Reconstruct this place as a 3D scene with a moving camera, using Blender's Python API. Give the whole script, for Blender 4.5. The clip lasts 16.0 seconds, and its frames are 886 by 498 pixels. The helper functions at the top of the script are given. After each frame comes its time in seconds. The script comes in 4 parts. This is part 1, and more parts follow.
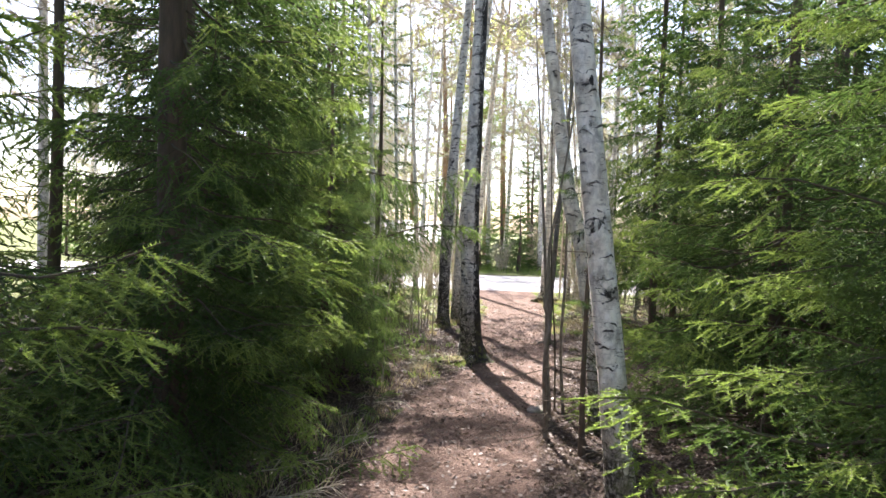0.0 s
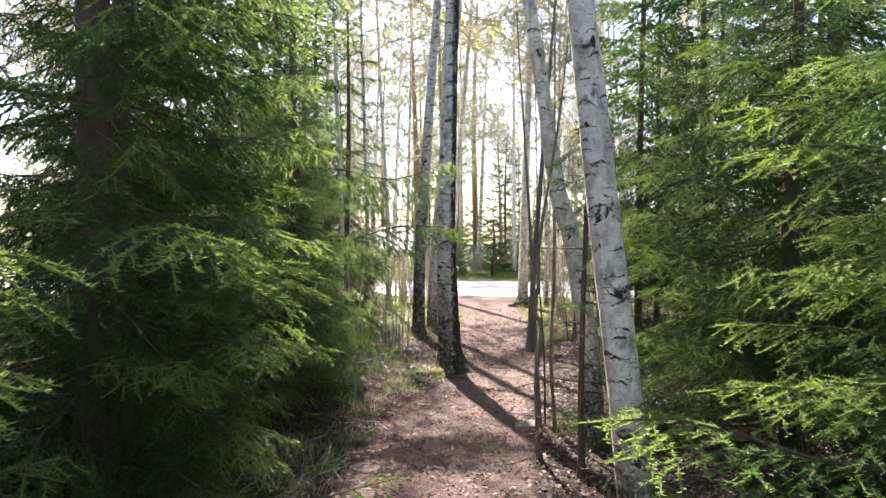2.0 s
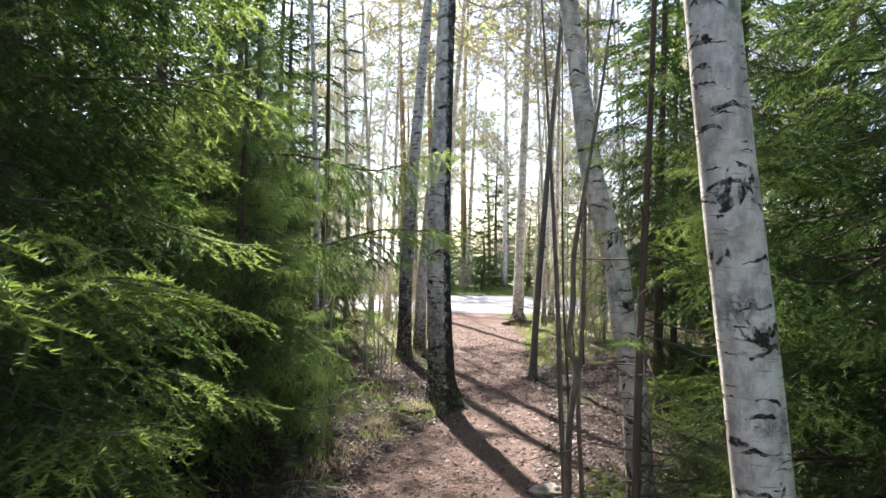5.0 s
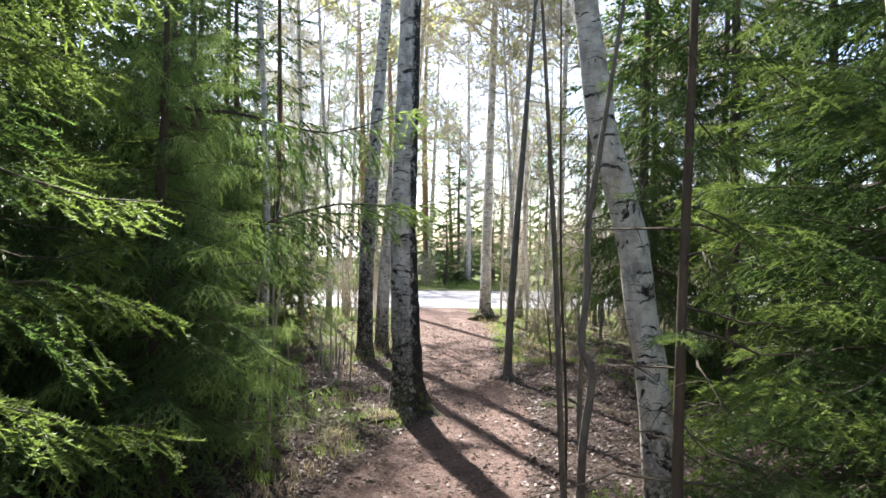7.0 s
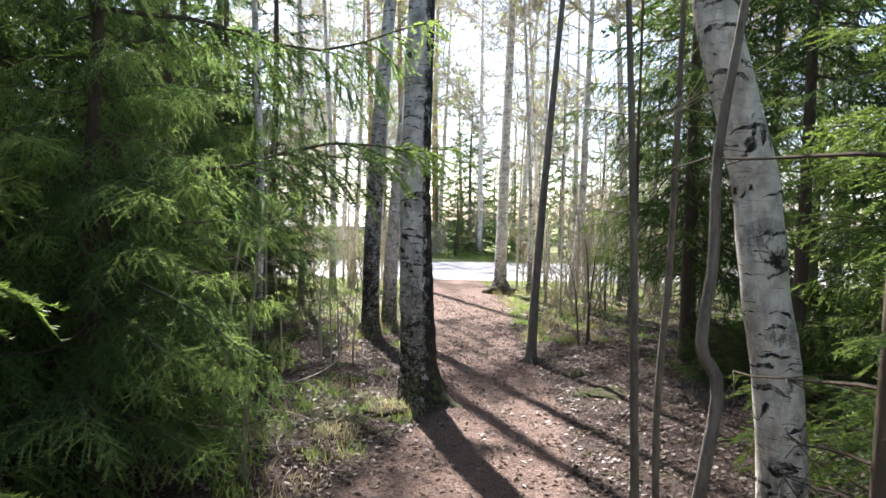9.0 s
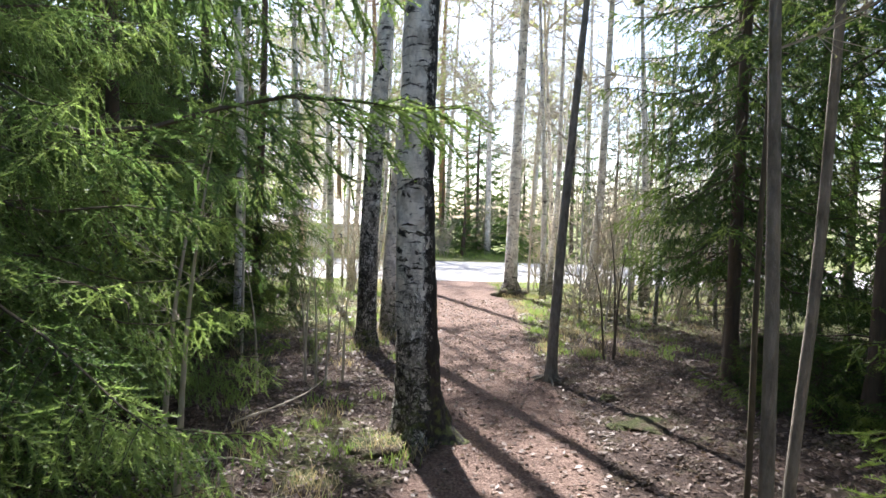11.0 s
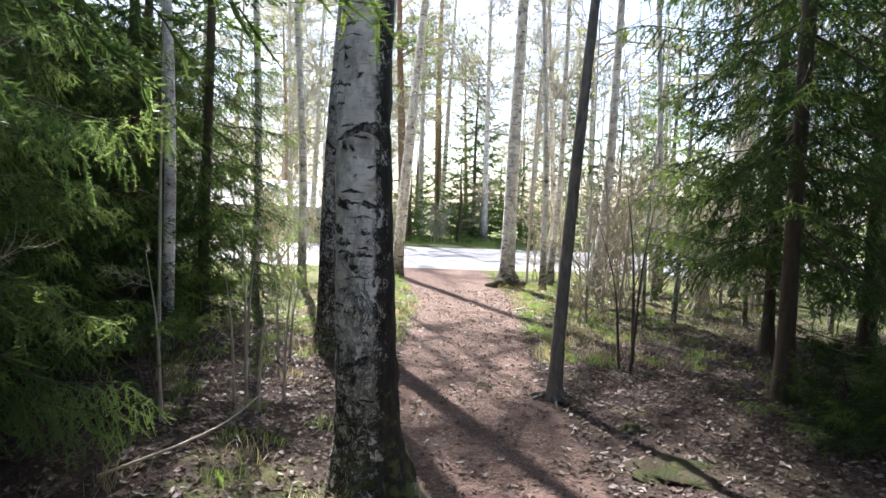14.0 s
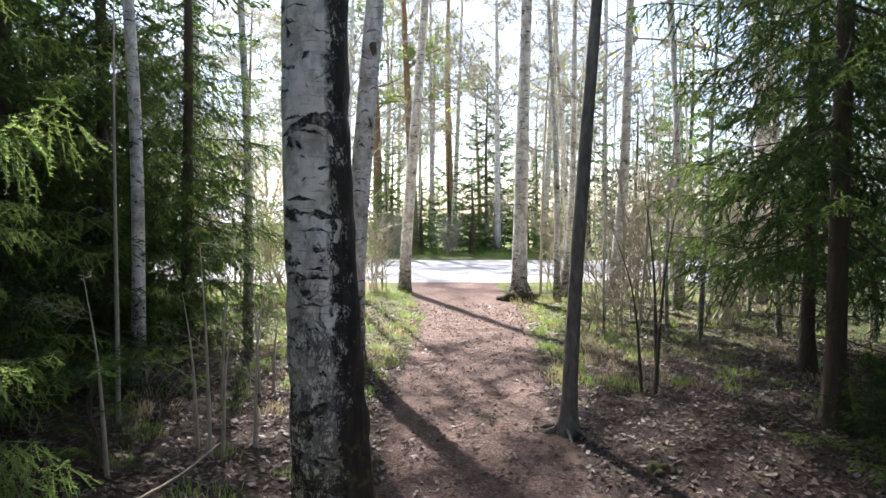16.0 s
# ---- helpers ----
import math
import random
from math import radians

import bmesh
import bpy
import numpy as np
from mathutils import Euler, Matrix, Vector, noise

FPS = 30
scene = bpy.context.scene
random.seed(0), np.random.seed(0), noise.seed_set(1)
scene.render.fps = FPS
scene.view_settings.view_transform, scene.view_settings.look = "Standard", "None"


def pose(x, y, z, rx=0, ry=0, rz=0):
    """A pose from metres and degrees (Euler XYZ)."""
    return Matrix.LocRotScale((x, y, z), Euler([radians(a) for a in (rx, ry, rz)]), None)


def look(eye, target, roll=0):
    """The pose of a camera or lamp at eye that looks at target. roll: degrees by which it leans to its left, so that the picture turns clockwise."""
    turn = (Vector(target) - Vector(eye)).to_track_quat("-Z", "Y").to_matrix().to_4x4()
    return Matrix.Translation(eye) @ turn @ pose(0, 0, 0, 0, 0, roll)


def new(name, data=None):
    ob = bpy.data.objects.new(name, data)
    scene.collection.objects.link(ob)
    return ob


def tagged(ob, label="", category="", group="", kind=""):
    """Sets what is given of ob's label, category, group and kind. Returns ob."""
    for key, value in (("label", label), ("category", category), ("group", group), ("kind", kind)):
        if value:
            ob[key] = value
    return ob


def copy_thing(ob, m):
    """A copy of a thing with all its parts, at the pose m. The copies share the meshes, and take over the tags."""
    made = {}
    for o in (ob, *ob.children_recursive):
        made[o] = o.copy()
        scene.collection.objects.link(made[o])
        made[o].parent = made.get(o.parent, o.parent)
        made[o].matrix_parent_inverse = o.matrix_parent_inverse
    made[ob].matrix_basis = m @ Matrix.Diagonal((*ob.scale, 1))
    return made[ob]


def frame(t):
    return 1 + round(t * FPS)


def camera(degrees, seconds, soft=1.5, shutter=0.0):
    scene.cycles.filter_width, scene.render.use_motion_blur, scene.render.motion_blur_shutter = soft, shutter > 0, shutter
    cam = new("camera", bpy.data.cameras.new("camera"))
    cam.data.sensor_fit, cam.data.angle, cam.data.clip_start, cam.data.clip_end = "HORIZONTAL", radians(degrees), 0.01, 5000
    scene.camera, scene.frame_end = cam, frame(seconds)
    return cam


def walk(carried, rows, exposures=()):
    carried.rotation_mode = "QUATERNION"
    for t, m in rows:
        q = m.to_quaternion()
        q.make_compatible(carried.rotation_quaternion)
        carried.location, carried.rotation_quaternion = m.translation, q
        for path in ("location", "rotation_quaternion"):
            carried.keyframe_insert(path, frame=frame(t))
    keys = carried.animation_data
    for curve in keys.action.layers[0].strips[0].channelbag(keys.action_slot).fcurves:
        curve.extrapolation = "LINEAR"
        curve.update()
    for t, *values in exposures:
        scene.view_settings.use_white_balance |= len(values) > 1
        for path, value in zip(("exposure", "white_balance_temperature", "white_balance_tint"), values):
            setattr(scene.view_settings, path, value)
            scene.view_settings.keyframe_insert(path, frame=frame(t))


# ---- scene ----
cam = camera(69.6, 16.0)
METRES, EYE, TILT, LEAN, TURN = 6.2, 1.5, 0.0, 0.0, 0.0
ROWS = [
    (0.0, 0.0, 0.0, 0.0, 0.05, -1.61, -1.93),
    (0.5, 0.0061, 0.0024, -0.0014, 1.69, -2.2, -2.12),
    (1.0, 0.0046, 0.0212, -0.0053, 0.11, -3.44, -2.74),
    (1.5, -0.0052, 0.0508, -0.0059, -3.4, -2.4, -1.79),
    (2.0, -0.0048, 0.0896, -0.0106, -2.5, -0.91, -0.63),
    (2.5, -0.003, 0.1314, -0.0117, -2.88, -0.85, -0.98),
    (3.0, -0.0122, 0.1718, -0.0172, -6.42, -3.09, 0.31),
    (3.5, -0.0176, 0.1994, -0.017, -8.04, -3.16, -0.43),
    (4.0, -0.013, 0.2362, -0.0159, -3.7, 0.39, -1.28),
    (6.5, -0.0023, 0.3749, -0.0261, -4.32, 0.04, -0.75),
    (7.0, -0.0042, 0.4178, -0.0332, -7.3, 0.03, -1.04),
    (7.5, -0.0026, 0.4538, -0.0362, -5.68, -3.13, -0.37),
    (8.0, 0.0053, 0.4897, -0.0389, -2.9, -1.55, -2.42),
    (8.5, 0.0069, 0.5221, -0.0433, -5.04, -3.44, -3.2),
    (9.0, 0.0022, 0.5617, -0.0453, -6.52, -2.54, -1.52),
    (11.5, 0.0265, 0.7332, -0.0529, -5.87, -2.78, -1.98),
    (12.0, 0.0339, 0.7643, -0.0562, -7.22, -6.03, -1.92),
    (12.5, 0.0365, 0.7991, -0.0596, -9.58, -3.78, -2.14),
    (13.0, 0.0419, 0.8319, -0.0613, -9.43, -5.98, -0.74),
    (13.5, 0.0553, 0.8632, -0.062, -4.75, -1.67, -1.79),
    (14.0, 0.0646, 0.8907, -0.0637, -6.0, -3.85, -2.31),
    (14.5, 0.0678, 0.9221, -0.0661, -5.72, -3.09, -0.84),
    (15.0, 0.0788, 0.947, -0.0671, -5.32, -4.02, -0.36),
    (15.5, 0.0942, 0.9635, -0.0665, -4.16, -2.54, -0.56),
    (16.0, 0.0967, 0.9698, -0.0661, -4.57, -2.79, -0.39),
]
walk(cam, [(t, pose(0, 0, EYE, TILT, LEAN, TURN) @ pose(METRES * x, METRES * y, METRES * z, 90 + pitch, roll, yaw)) for t, x, y, z, yaw, pitch, roll in ROWS], [(0.0, 2.35, 6450, 17), (2.5, 2.38, 6450, 16), (4.0, 2.2, 6400, 15), (6.5, 2.1, 6200, 14), (9.0, 2.2, 6150, 14), (12.5, 2.2, 6100, 14), (16.0, 2.0, 6050, 15)])

# ---- world, sun, exposure ----
SUN_AZ, SUN_EL = -12.0, 53.0   # degrees: left of straight ahead, above the horizon
world = bpy.data.worlds.new("sky")
scene.world = world
world.use_nodes = True
wn = world.node_tree
sky = wn.nodes.new("ShaderNodeTexSky")
sky.sky_type, sky.sun_disc = "NISHITA", False
sky.sun_elevation, sky.sun_rotation = radians(SUN_EL), radians(SUN_AZ)
sky.air_density, sky.dust_density = 1.0, 2.0
wn.links.new(sky.outputs[0], wn.nodes["Background"].inputs[0])
wn.nodes["Background"].inputs[1].default_value = 0.085
sun = new("sun", bpy.data.lights.new("sun", "SUN"))
sun.data.energy, sun.data.angle, sun.data.color = 5.0, radians(0.8), (1.0, 0.95, 0.87)
sd = Vector((math.sin(radians(SUN_AZ)) * math.cos(radians(SUN_EL)), math.cos(radians(SUN_AZ)) * math.cos(radians(SUN_EL)), math.sin(radians(SUN_EL))))
sun.matrix_world = look(sd * 60, (0, 0, 0))


# ---- materials ----
def mat(name, rough=0.8):
    m = bpy.data.materials.new(name)
    m.use_nodes = True
    b = m.node_tree.nodes["Principled BSDF"]
    b.inputs["Roughness"].default_value = rough
    b.inputs["Specular IOR Level"].default_value = 0.3
    return m, m.node_tree, b


def node(nt, kind, **values):
    n = nt.nodes.new("ShaderNode" + kind)
    for key, value in values.items():
        n.inputs[key.replace("_", " ")].default_value = value
    return n


def coords(nt, scale=(1, 1, 1), world_space=False):
    if world_space:
        src = nt.nodes.new("ShaderNodeNewGeometry").outputs["Position"]
    else:
        src = nt.nodes.new("ShaderNodeTexCoord").outputs["Object"]
    mp = node(nt, "Mapping", Scale=scale)
    nt.links.new(src, mp.inputs[0])
    return mp.outputs[0]


def noise_tex(nt, vec, scale, detail=4.0, rough=0.55, distort=0.0):
    n = node(nt, "TexNoise", Scale=scale, Detail=detail, Roughness=rough, Distortion=distort)
    nt.links.new(vec, n.inputs["Vector"])
    return n.outputs["Fac"]


def ramp(nt, fac, stops):
    r = nt.nodes.new("ShaderNodeValToRGB")
    els = r.color_ramp.elements
    while len(els) < len(stops):
        els.new(0.5)
    for e, (p, c) in zip(els, stops):
        e.position = p
        e.color = (c, c, c, 1) if isinstance(c, (int, float)) else (*c, 1)
    nt.links.new(fac, r.inputs[0])
    return r.outputs[0]


def mix(nt, fac, a, b, blend="MIX"):
    n = nt.nodes.new("ShaderNodeMix")
    n.data_type, n.blend_type = "RGBA", blend
    for sock, v in ((n.inputs[0], fac), (n.inputs[6], a), (n.inputs[7], b)):
        if isinstance(v, (int, float)):
            sock.default_value = v
        elif isinstance(v, tuple):
            sock.default_value = (*v, 1)
        else:
            nt.links.new(v, sock)
    return n.outputs[2]


def calc(nt, op, a, b=0.0, c=0.0):
    n = nt.nodes.new("ShaderNodeMath")
    n.operation = op
    for sock, v in zip(n.inputs, (a, b, c)):
        if isinstance(v, (int, float)):
            sock.default_value = v
        else:
            nt.links.new(v, sock)
    return n.outputs[0]


def axis(nt, vec, which):
    s = nt.nodes.new("ShaderNodeSeparateXYZ")
    nt.links.new(vec, s.inputs[0])
    return s.outputs[which]


def finish(nt, b, colour, height=None, dist=0.01, strength=0.8):
    nt.links.new(colour, b.inputs["Base Color"])
    if height is not None:
        bp = node(nt, "Bump", Strength=strength, Distance=dist)
        nt.links.new(height, bp.inputs["Height"])
        nt.links.new(bp.outputs[0], b.inputs["Normal"])


def leafy(name, dark, light, tip, through_light=0.4, tip_from=0.75):
    """Thin leaves or needles that let some light through."""
    m, nt, b = mat(name, 0.5)
    info = nt.nodes.new("ShaderNodeObjectInfo").outputs["Random"]
    isl = nt.nodes.new("ShaderNodeNewGeometry").outputs["Random Per Island"]
    n = noise_tex(nt, coords(nt), 3.0, 2)
    f = calc(nt, "ADD", calc(nt, "MULTIPLY", info, 0.35), calc(nt, "ADD", calc(nt, "MULTIPLY", isl, 0.3), calc(nt, "MULTIPLY", n, 0.5)))
    col = ramp(nt, f, [(0.15, dark), (0.85, light)])
    x = axis(nt, coords(nt), 0)
    tipf = ramp(nt, calc(nt, "ADD", x, calc(nt, "MULTIPLY", n, 0.3)), [(tip_from, 0.0), (min(1.0, tip_from + 0.25), 0.8)])
    col = mix(nt, tipf, col, tip)
    nt.links.new(col, b.inputs["Base Color"])
    t = nt.nodes.new("ShaderNodeBsdfTranslucent")
    warm = mix(nt, 0.6, col, (0.93, 0.98, 0.5), "MULTIPLY")
    bright = mix(nt, 1.0, warm, (2.6, 2.6, 2.6), "MULTIPLY")
    nt.links.new(bright, t.inputs[0])
    s = nt.nodes.new("ShaderNodeMixShader")
    s.inputs[0].default_value = through_light
    nt.links.new(b.outputs[0], s.inputs[1])
    nt.links.new(t.outputs[0], s.inputs[2])
    nt.links.new(s.outputs[0], nt.nodes["Material Output"].inputs[0])
    return m


def chevrons(nt, cell, tall, width, thick, slope=0.55):
    """Arched dark scars, one to a cell: lines that fall away to both sides of a middle."""
    v = coords(nt, (1, 1, tall))
    warp = nt.nodes.new("ShaderNodeTexNoise")
    warp.inputs["Scale"].default_value, warp.inputs["Detail"].default_value = 26.0, 5.0
    nt.links.new(v, warp.inputs["Vector"])
    off = nt.nodes.new("ShaderNodeVectorMath")
    off.operation = "MULTIPLY_ADD"
    off.inputs[1].default_value, off.inputs[2].default_value = (0.05, 0.05, 0.05), (-0.025, -0.025, -0.025)
    nt.links.new(warp.outputs["Color"], off.inputs[0])
    moved = nt.nodes.new("ShaderNodeVectorMath")
    nt.links.new(v, moved.inputs[0])
    nt.links.new(off.outputs[0], moved.inputs[1])
    vo = node(nt, "TexVoronoi", Scale=1.0 / cell)
    nt.links.new(moved.outputs[0], vo.inputs["Vector"])
    d = nt.nodes.new("ShaderNodeVectorMath")
    d.operation = "SUBTRACT"
    nt.links.new(moved.outputs[0], d.inputs[0])
    nt.links.new(vo.outputs["Position"], d.inputs[1])
    dx, dy, dz = (axis(nt, d.outputs[0], k) for k in range(3))
    flat = calc(nt, "SQRT", calc(nt, "ADD", calc(nt, "MULTIPLY", dx, dx), calc(nt, "MULTIPLY", dy, dy)))
    line = calc(nt, "ABSOLUTE", calc(nt, "ADD", dz, calc(nt, "MULTIPLY", flat, slope)))
    chance = axis(nt, vo.outputs["Color"], 0)
    room = calc(nt, "SUBTRACT", calc(nt, "MULTIPLY", calc(nt, "ADD", chance, 0.25), width), flat)
    fat = calc(nt, "MULTIPLY", calc(nt, "MINIMUM", calc(nt, "MAXIMUM", calc(nt, "DIVIDE", room, width), 0.0), 0.6), thick * 1.9)
    return ramp(nt, calc(nt, "ADD", calc(nt, "DIVIDE", calc(nt, "SUBTRACT", fat, line), thick), 0.5), [(0.42, 0.0), (0.58, 1.0)])


def birch_bark(name, rough_to, shade_side=0.0, cell=0.105, thick=0.007, width=0.08):
    """White birch bark with arched dark scars and fine lenticels; furrowed black bark up to rough_to metres; moss at
    the foot. One side can carry painted shade.
    """
    m, nt, b = mat(name, 0.6)
    v = coords(nt)
    z = axis(nt, v, 2)
    x = axis(nt, v, 0)
    lines = noise_tex(nt, coords(nt, (7, 7, 90)), 1.6, 3, 0.6)
    blotch = noise_tex(nt, v, 5.5, 5, 0.62)
    white = ramp(nt, blotch, [(0.30, (0.44, 0.37, 0.29)), (0.44, (0.80, 0.73, 0.63)), (0.58, (0.93, 0.88, 0.80))])
    cloud = noise_tex(nt, coords(nt, (1, 1, 0.6)), 15.0, 6, 0.68)
    white = mix(nt, ramp(nt, cloud, [(0.45, 0.0), (0.62, 0.7)]), white, (0.30, 0.265, 0.225))
    white = mix(nt, ramp(nt, lines, [(0.60, 0.0), (0.70, 0.6)]), white, (0.2, 0.15, 0.12))
    scars = noise_tex(nt, coords(nt, (9, 9, 9)), 1.0, 8, 0.72, 0.5)
    ridge = calc(nt, "ABSOLUTE", calc(nt, "SUBTRACT", noise_tex(nt, coords(nt, (30, 30, 11)), 1.0, 6, 0.62, 0.5), 0.5))
    ridge2 = calc(nt, "ABSOLUTE", calc(nt, "SUBTRACT", noise_tex(nt, coords(nt, (18, 18, 16)), 1.0, 6, 0.66, 0.3), 0.47))
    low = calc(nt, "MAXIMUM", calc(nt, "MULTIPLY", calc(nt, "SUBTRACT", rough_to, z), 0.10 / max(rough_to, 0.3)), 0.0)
    # shade on the +x side, painted as a heavier share of black bark
    if shade_side:
        low = calc(nt, "ADD", low, calc(nt, "MULTIPLY", calc(nt, "MAXIMUM", calc(nt, "SUBTRACT", calc(nt, "ADD", x, calc(nt, "MULTIPLY", calc(nt, "MINIMUM", z, 1.4), 0.055)), 0.03), 0.0), shade_side))
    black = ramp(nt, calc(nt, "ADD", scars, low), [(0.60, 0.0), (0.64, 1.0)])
    worn = ramp(nt, noise_tex(nt, v, 30.0, 5, 0.7), [(0.36, 0.15), (0.54, 1.0)])
    black = calc(nt, "MAXIMUM", black, calc(nt, "MULTIPLY", worn, chevrons(nt, cell, 1.15, width, thick)))
    black = calc(nt, "MAXIMUM", black, calc(nt, "MULTIPLY", worn, chevrons(nt, cell * 0.6, 1.6, width * 0.35, thick * 0.45, 0.3)))
    cracks = ramp(nt, calc(nt, "SUBTRACT", calc(nt, "MINIMUM", ridge, ridge2), calc(nt, "MULTIPLY", low, 0.12)), [(0.006, 1.0), (0.036, 0.0)])
    black = calc(nt, "MAXIMUM", black, calc(nt, "MULTIPLY", cracks, ramp(nt, calc(nt, "ADD", low, calc(nt, "MULTIPLY", calc(nt, "SUBTRACT", blotch, 0.5), 0.2)), [(0.015, 0.0), (0.07, 1.0)])))
    furrow = noise_tex(nt, coords(nt, (42, 42, 9)), 1.0, 4, 0.65)
    darkc = ramp(nt, furrow, [(0.3, (0.015, 0.013, 0.011)), (0.6, (0.05, 0.042, 0.036)), (0.8, (0.17, 0.15, 0.13))])
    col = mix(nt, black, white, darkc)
    moss = ramp(nt, calc(nt, "ADD", noise_tex(nt, v, 22.0, 5, 0.65), calc(nt, "MULTIPLY", calc(nt, "SUBTRACT", 0.7, z), 0.2)), [(0.58, 0.0), (0.72, 0.75)])
    col = mix(nt, moss, col, (0.14, 0.16, 0.045))
    h = calc(nt, "ADD", calc(nt, "MULTIPLY", black, calc(nt, "ADD", furrow, 0.2)), calc(nt, "ADD", calc(nt, "MULTIPLY", lines, 0.15), calc(nt, "MULTIPLY", cloud, 0.3)))
    finish(nt, b, col, h, 0.014, 1.0)
    return m


def bark(name, lo, hi, scale=(30, 30, 6), dist=0.008):
    m, nt, b = mat(name, 0.9)
    n = noise_tex(nt, coords(nt, scale), 1.0, 5, 0.65)
    big = noise_tex(nt, coords(nt), 3.0, 3)
    col = mix(nt, calc(nt, "MULTIPLY", big, 0.6), ramp(nt, n, [(0.3, lo), (0.7, hi)]), (0.13, 0.12, 0.09))
    finish(nt, b, col, n, dist, 0.8)
    return m


NEEDLE = leafy("spruce_needles", (0.016, 0.033, 0.014), (0.075, 0.122, 0.036), (0.15, 0.20, 0.055), 0.38, 0.86)
# spruce needles again in a lighter colour, standing in for sunlit boughs
NEEDLE_SUNLIT = leafy("sunlit_spruce_needles", (0.042, 0.078, 0.03), (0.145, 0.21, 0.076), (0.21, 0.275, 0.1), 0.44, 0.86)
NEEDLE_FAR = leafy("far_needles", (0.03, 0.06, 0.02), (0.10, 0.155, 0.045), (0.14, 0.2, 0.06), 0.36, 0.9)
PINE = leafy("pine_needles", (0.07, 0.11, 0.04), (0.16, 0.21, 0.07), (0.18, 0.23, 0.08), 0.4, 0.9)
SPRING = leafy("spring_leaves", (0.17, 0.19, 0.09), (0.30, 0.32, 0.17), (0.30, 0.32, 0.17), 0.4, 5.0)
GRASS = leafy("grass_blades", (0.07, 0.115, 0.03), (0.18, 0.25, 0.07), (0.2, 0.26, 0.08), 0.35, 9.0)
STRAW = leafy("dry_grass", (0.22, 0.17, 0.10), (0.42, 0.35, 0.23), (0.4, 0.34, 0.22), 0.2, 9.0)
LITTER = leafy("leaf_litter", (0.03, 0.019, 0.016), (0.18, 0.13, 0.106), (0.3, 0.2, 0.15), 0.10, 99.0)
SPRUCE_BARK = bark("spruce_bark", (0.06, 0.042, 0.034), (0.17, 0.108, 0.075))
TWIG = bark("twig_bark", (0.04, 0.03, 0.02), (0.12, 0.09, 0.06), (60, 60, 20), 0.003)
GREY_BARK = bark("grey_bark", (0.10, 0.085, 0.07), (0.36, 0.31, 0.26), (34, 34, 12), 0.02)
PALE_TWIG = bark("pale_twig", (0.4, 0.34, 0.26), (0.68, 0.6, 0.48), (60, 60, 20), 0.002)
PINE_BARK = bark("pine_bark", (0.2, 0.11, 0.06), (0.42, 0.24, 0.13), (14, 14, 5), 0.01)
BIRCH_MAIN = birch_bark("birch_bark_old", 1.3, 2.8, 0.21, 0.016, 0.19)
BIRCH = birch_bark("birch_bark", 0.8)
BIRCH_DARK = birch_bark("birch_bark_furrowed", 3.6, 0.0, 0.14, 0.013, 0.12)

# forest floor, with the trodden earth path blended in by its own attribute
GROUND, nt, b = mat("forest_floor", 0.95)
vw = coords(nt, world_space=True)
at = nt.nodes.new("ShaderNodeAttribute")
at.attribute_name = "trodden"
gr = nt.nodes.new("ShaderNodeAttribute")
gr.attribute_name = "grassy"
fine = noise_tex(nt, vw, 45.0, 6, 0.7)
mid = noise_tex(nt, vw, 5.0, 5, 0.6)
big = noise_tex(nt, vw, 0.9, 3)
litter = ramp(nt, fine, [(0.3, (0.022, 0.014, 0.012)), (0.52, (0.06, 0.04, 0.032)), (0.75, (0.15, 0.11, 0.088))])
litter = mix(nt, ramp(nt, mid, [(0.5, 0.0), (0.7, 0.55)]), litter, (0.09, 0.085, 0.04))
earth = ramp(nt, noise_tex(nt, vw, 70.0, 6, 0.75), [(0.3, (0.06, 0.038, 0.03)), (0.5, (0.165, 0.108, 0.085)), (0.7, (0.36, 0.265, 0.22))])
earth = mix(nt, ramp(nt, mid, [(0.42, 0.0), (0.66, 0.45)]), earth, (0.11, 0.068, 0.052))
soil_mask = ramp(nt, calc(nt, "ADD", at.outputs["Fac"], calc(nt, "MULTIPLY", calc(nt, "SUBTRACT", mid, 0.5), 0.9)), [(0.38, 0.0), (0.62, 1.0)])
green_mask = ramp(nt, calc(nt, "ADD", gr.outputs["Fac"], calc(nt, "MULTIPLY", calc(nt, "SUBTRACT", mid, 0.5), 1.1)), [(0.4, 0.0), (0.75, 0.85)])
green = ramp(nt, fine, [(0.3, (0.05, 0.07, 0.02)), (0.7, (0.19, 0.21, 0.06))])
finish(nt, b, mix(nt, soil_mask, mix(nt, green_mask, litter, green), earth), calc(nt, "ADD", fine, calc(nt, "MULTIPLY", mid, 2.0)), 0.04, 1.0)

ROADM, nt, b = mat("gravel_road", 0.85)
vw = coords(nt, world_space=True)
g1 = noise_tex(nt, vw, 60.0, 5, 0.7)
g2 = noise_tex(nt, vw, 1.2, 4)
finish(nt, b, mix(nt, calc(nt, "MULTIPLY", g2, 0.6), ramp(nt, g1, [(0.3, (0.24, 0.235, 0.23)), (0.7, (0.42, 0.42, 0.42))]), (0.3, 0.285, 0.27)), g1, 0.01, 0.6)

